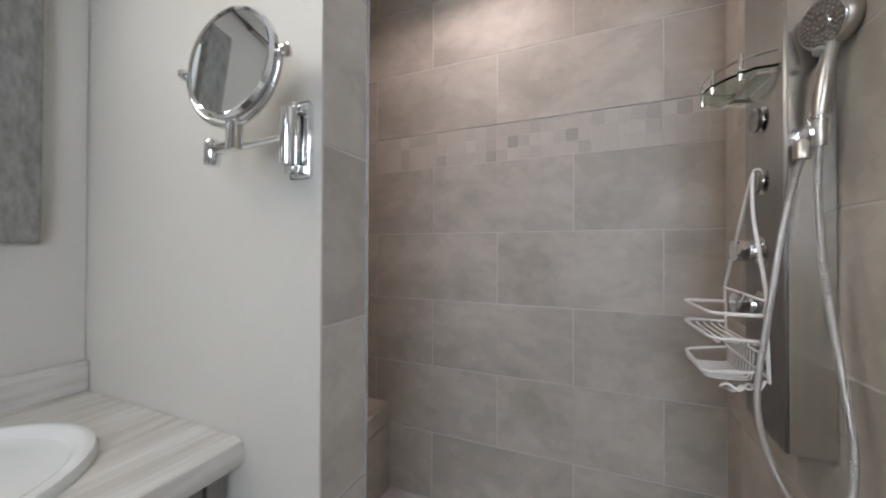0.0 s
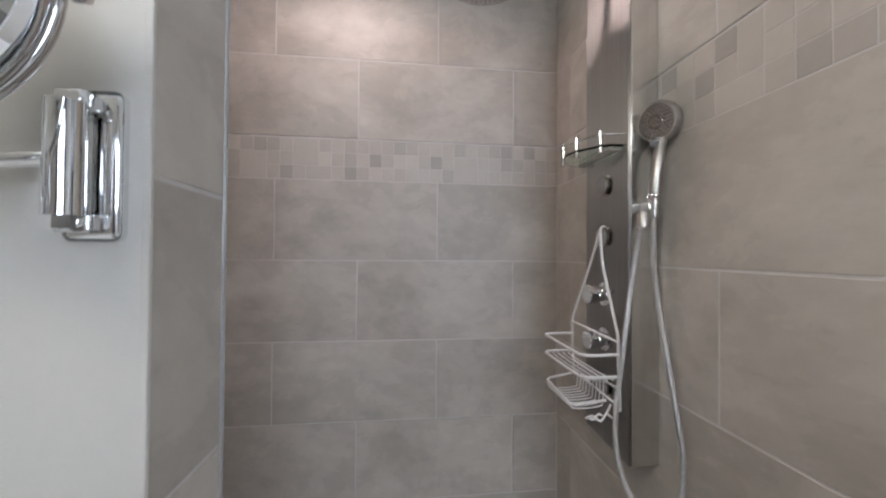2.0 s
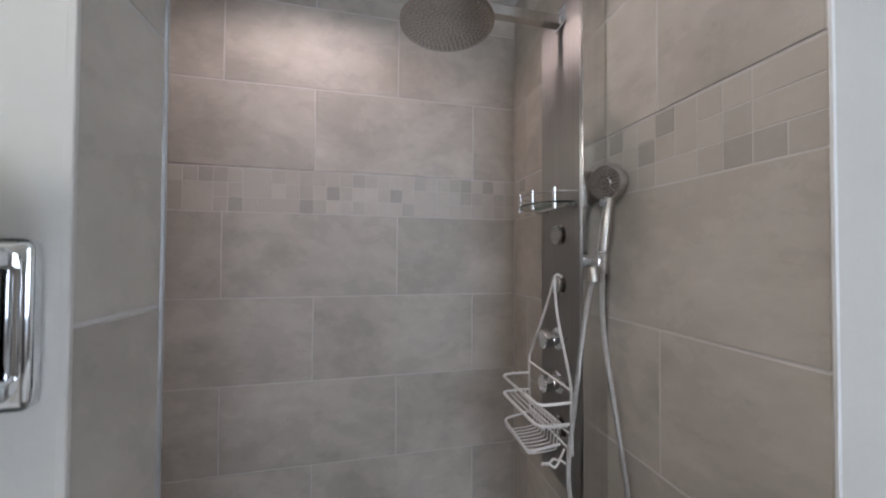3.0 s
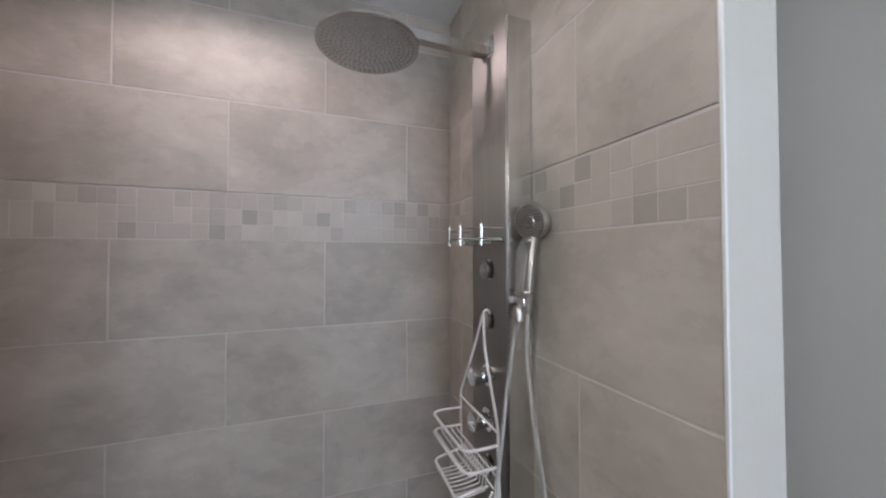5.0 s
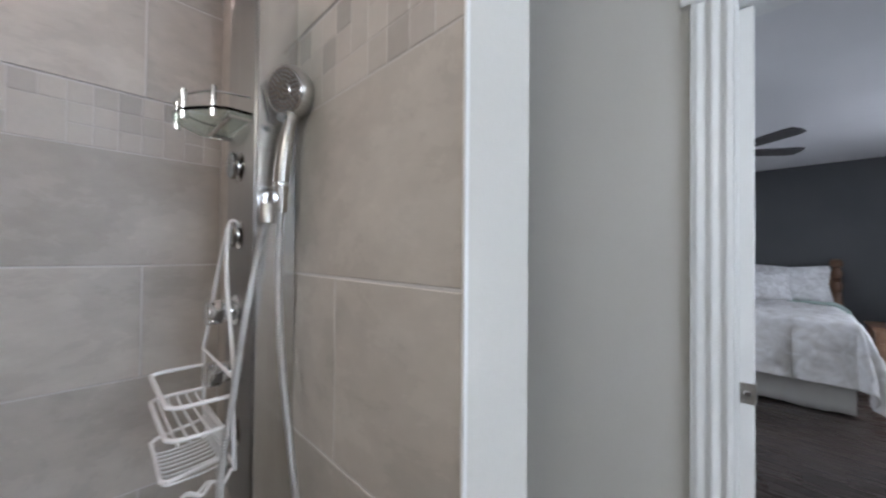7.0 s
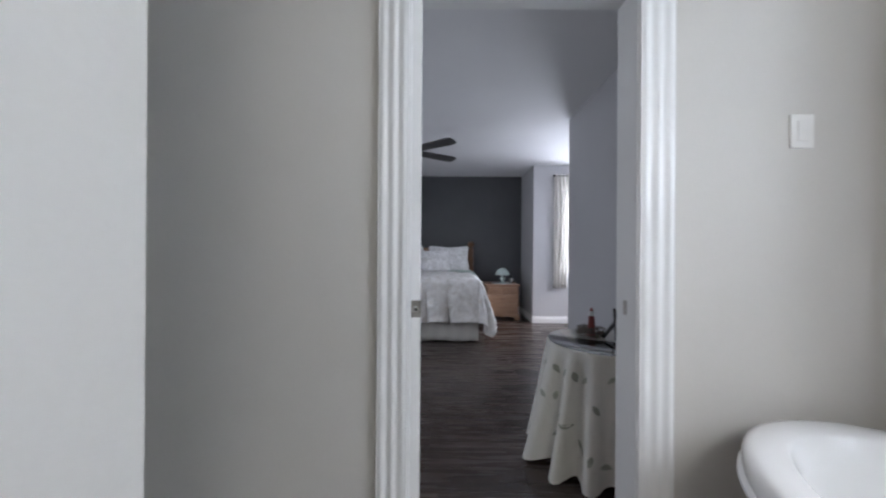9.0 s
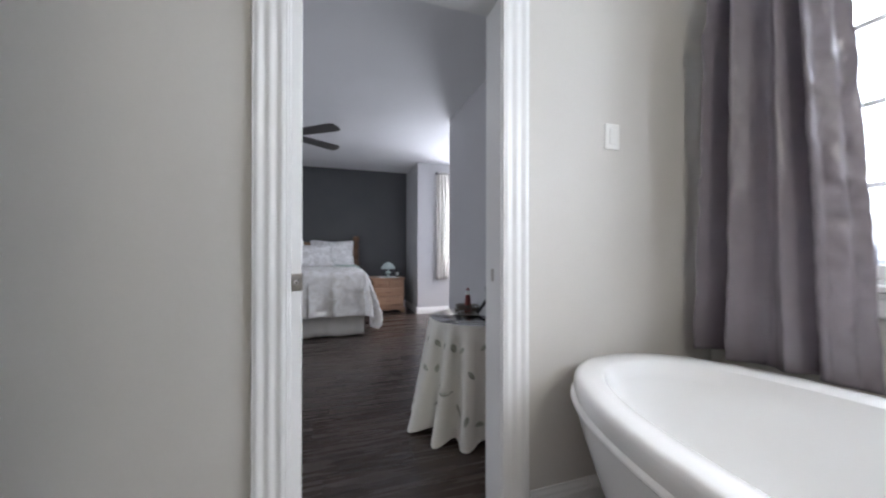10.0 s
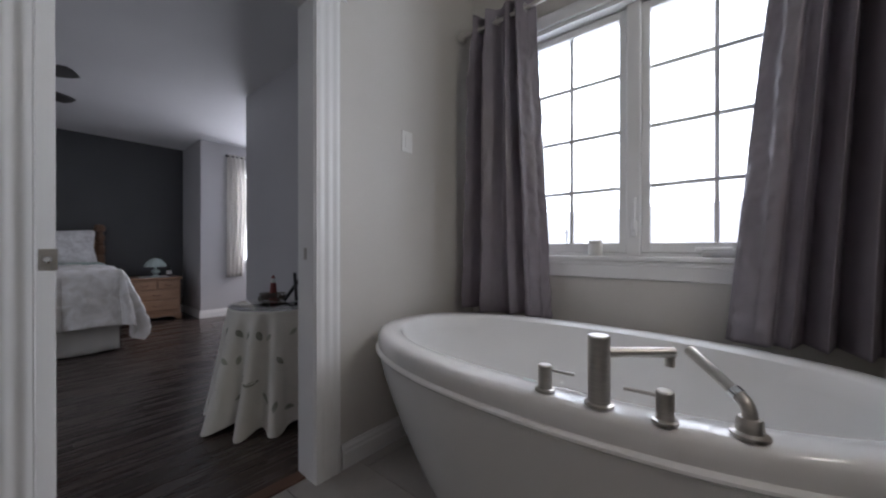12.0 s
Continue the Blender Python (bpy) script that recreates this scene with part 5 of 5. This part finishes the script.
for k in range(90):
    a, r = random.uniform(0, 6.28), 0.066 + random.uniform(-0.012, 0.018)
    z = random.uniform(0.006, 0.055)
    p = nc + Vector((r * math.cos(a), r * math.sin(a), z))
    q = nc + Vector((r * math.cos(a + 0.9), r * math.sin(a + 0.9), min(0.062, max(0.004, z + random.uniform(-0.02, 0.02)))))
    m_ = (p + q) / 2 + Vector((math.cos(a + 0.45), math.sin(a + 0.45), 0)) * 0.012
    tube(bm, [p, m_, q], 0.0026, 5)
tagged(part("twigs", bm, M_TWIG, nest), kind="stuff")
lh = thing("lighthouse_figurine", (2.50, -0.80, GZ), "small dark red and pale lighthouse figurine", "figurine")
part("tower", lathe(bmesh.new(), [(0.026, 0), (0.022, 0.05), (0.018, 0.10), (0.016, 0.118)], (2.51, -0.79, GZ + 0.002), (0, 0, 1), 18), M_RED, lh, "", True)
part("lantern", lathe(bmesh.new(), [(0.019, 0), (0.019, 0.006), (0.010, 0.008), (0.010, 0.028)], (2.51, -0.79, GZ + 0.1202), (0, 0, 1), 16), M_WAX, lh, "", True)
part("roof", lathe(bmesh.new(), [(0.014, 0), (0.002, 0.02)], (2.51, -0.79, GZ + 0.1484), (0, 0, 1), 16), M_RED, lh, "", True)
easel = thing("crossed_stand", (2.38, -0.86, GZ), "black crossed display stand on the table", "stand")
for p, q in (((2.44, -0.83, GZ), (2.33, -0.905, GZ + 0.185)), ((2.36, -0.87, GZ), (2.385, -0.87, GZ + 0.185))):
    p, q = Vector(p), Vector(q)
    part("bar", tube(bmesh.new(), [p + Vector((0, 0, 0.006)), q], 0.011, 6), M_BLACK, easel)

# ---- tiles and planks ----
PIECES = {}


def piece_mesh(name, w, h, t, material, bevel):
    """A tile lying in its own x-z plane, face towards -y, with worn edges."""
    key = (name, round(w, 4), round(h, 4), bevel)
    if key not in PIECES:
        bm = bmesh.new()
        a = [Vector((x * w / 2, t, z * h / 2)) for x, z in ((-1, -1), (1, -1), (1, 1), (-1, 1))]
        b = [Vector((x * w / 2, bevel, z * h / 2)) for x, z in ((-1, -1), (1, -1), (1, 1), (-1, 1))]
        c = [Vector((x * (w / 2 - bevel), 0, z * (h / 2 - bevel))) for x, z in ((-1, -1), (1, -1), (1, 1), (-1, 1))]
        rings(bm, [a, b, c], True, False, True)
        PIECES[key] = mesh_of(name, bm, material)
    return PIECES[key]


def lay(name, parent, m, w, h, t, material, bevel=0.0012):
    ob = new(name, piece_mesh(name, w, h, t, material, bevel))
    ob.parent = parent
    ob.matrix_parent_inverse = parent.matrix_basis.inverted()
    ob.matrix_basis = m
    return ob


P, H, ZR, X2, G = 0.613, 0.307, 1.279, 0.10, 0.0022
ROWS = [(ZR - (k + 1) * H, ZR - k * H, 0.5 if k % 2 == 0 else 0.0) for k in range(4)]
ROWS += [(ZR, ZR + H, 0.0), (1.744, 1.744 + H, 0.5), (1.744 + H, 1.744 + 2 * H, 0.0), (1.744 + 2 * H, H_SHOWER, 0.5)]


def tile_wall(parent, u0, u1, joint, place):
    """Rows of half-bonded tiles along u, with joints at joint + n * P."""
    for z0, z1, off in ROWS:
        n = math.floor((u0 - joint - off * P) / P)
        a = joint + (off + n) * P
        while a < u1:
            s, e = max(a, u0) + G, min(a + P, u1) - G
            if e - s > 0.01:
                proud = -0.0018 if z0 > 1.7 else 0.0
                lay("tile", parent, place((s + e) / 2, (z0 + z1) / 2, proud), e - s, z1 - z0 - 2 * G, T + 0.004, M_TILE)
            a += P


def mosaic(parent, u0, u1, place, seed):
    """A band of small tiles in mixed sizes, set a little back."""
    rnd = random.Random(seed)
    z0, z1 = ZR + H, 1.744
    ch = (z1 - z0 - G) / 3
    n = int((u1 - u0) / 0.047)
    cw = (u1 - u0) / n
    used = set()
    for j in range(3):
        for i in range(n):
            if (i, j) in used:
                continue
            w, h = rnd.choice(((1, 1),) * 15 + ((2, 2), (2, 1), (1, 2)))
            if i + w > n or j + h > 3 or any((i + p, j + q) in used for p in range(w) for q in range(h)):
                w, h = 1, 1
            used.update((i + p, j + q) for p in range(w) for q in range(h))
            lay("mosaic_tile", parent, place(u0 + (i + w / 2) * cw, z0 + (j + h / 2) * ch, 0.0006), w * cw - 0.0016, h * ch - 0.0016, T,
                *((M_MOSAIC_DARK, 0.0008) if w * h == 1 and rnd.random() < 0.24 else (M_MOSAIC, 0.00081)))


def on_back(u, z, back):
    return pose(u, YB + back, z)


def on_side(u, z, back):
    return Matrix.Translation((XR + back, u, z)) @ Matrix.Rotation(radians(-90), 4, "Z")


tile_wall(wall_back, -1.25, XR, X2, on_back)
mosaic(wall_back, -1.25, XR, on_back, 3)
tile_wall(wall_side, YM + 0.004, YB, 0.67 - 0.5 * P, on_side)
mosaic(wall_side, YM + 0.004, YB, on_side, 8)
for z0, back in ((1.7462, 0.0005),):
    part("upper_grout", box(-1.25, XR, YB - back, YB + T, z0, H_SHOWER), M_GROUT, wall_back)
    part("upper_grout", box(XR - back, XR + T, YM + 0.004, YB - 0.002, z0, H_SHOWER), M_GROUT, wall_side)
side_grout = part("grout_bed", box(XR + 0.0014, XR + T + 0.001, YM + 0.004, YB, 0.045, H_SHOWER), M_GROUT, wall_side)
jamb_grout = part("grout_bed", box(JX - T - 0.001, JX - 0.0014, YM + 0.003, JY, 0.0, H_SHOWER), M_GROUT, wall_mirror)
z = 1.375 - 5 * H
while z < H_SHOWER:
    a, b = max(z, 0.0) + G, min(z + H, H_SHOWER) - G
    if b - a > 0.02:
        lay("tile", wall_mirror, Matrix.Translation((JX, (YM + JY) / 2, (a + b) / 2)) @ Matrix.Rotation(radians(90), 4, "Z"), JY - YM - 0.008, b - a, T, M_TILE)
    z += H

y = -1.65
r = 0
while y < 2.2:
    x = XL - (0.31 if r % 2 else 0.0)
    while x < XD:
        s, e = max(x, 0.724 if y > YM + 0.1 else XL) + 0.002, min(x + 0.61, XD + 0.06) - 0.002
        y1 = min(y + 0.305, 2.20)
        if e - s > 0.03 and not (y > YM - 0.2 and e < 0.72):
            lay("tile", floor, pose((s + e) / 2, (y + y1) / 2, 0.0, -90, 0, 0), e - s, y1 - y - 0.004, 0.006, M_FLOORTILE)
        x += 0.61
    y += 0.305
    r += 1

rnd = random.Random(11)
x = XD + 0.126
while x < BX1:
    w = min(0.19, BX1 - x)
    y = -2.95 - rnd.uniform(0, 1.2)
    while y < 2.6:
        s, e = max(y, -2.83), min(y + 1.25, 2.6)
        if e - s > 0.05 and w > 0.02:
            lay("plank", bed_floor, pose(x + w / 2, (s + e) / 2, 0.0, -90, 0, 0), w - 0.0016, e - s - 0.0016, 0.005, M_PLANK, 0.0008)
        y += 1.25
    x += 0.19
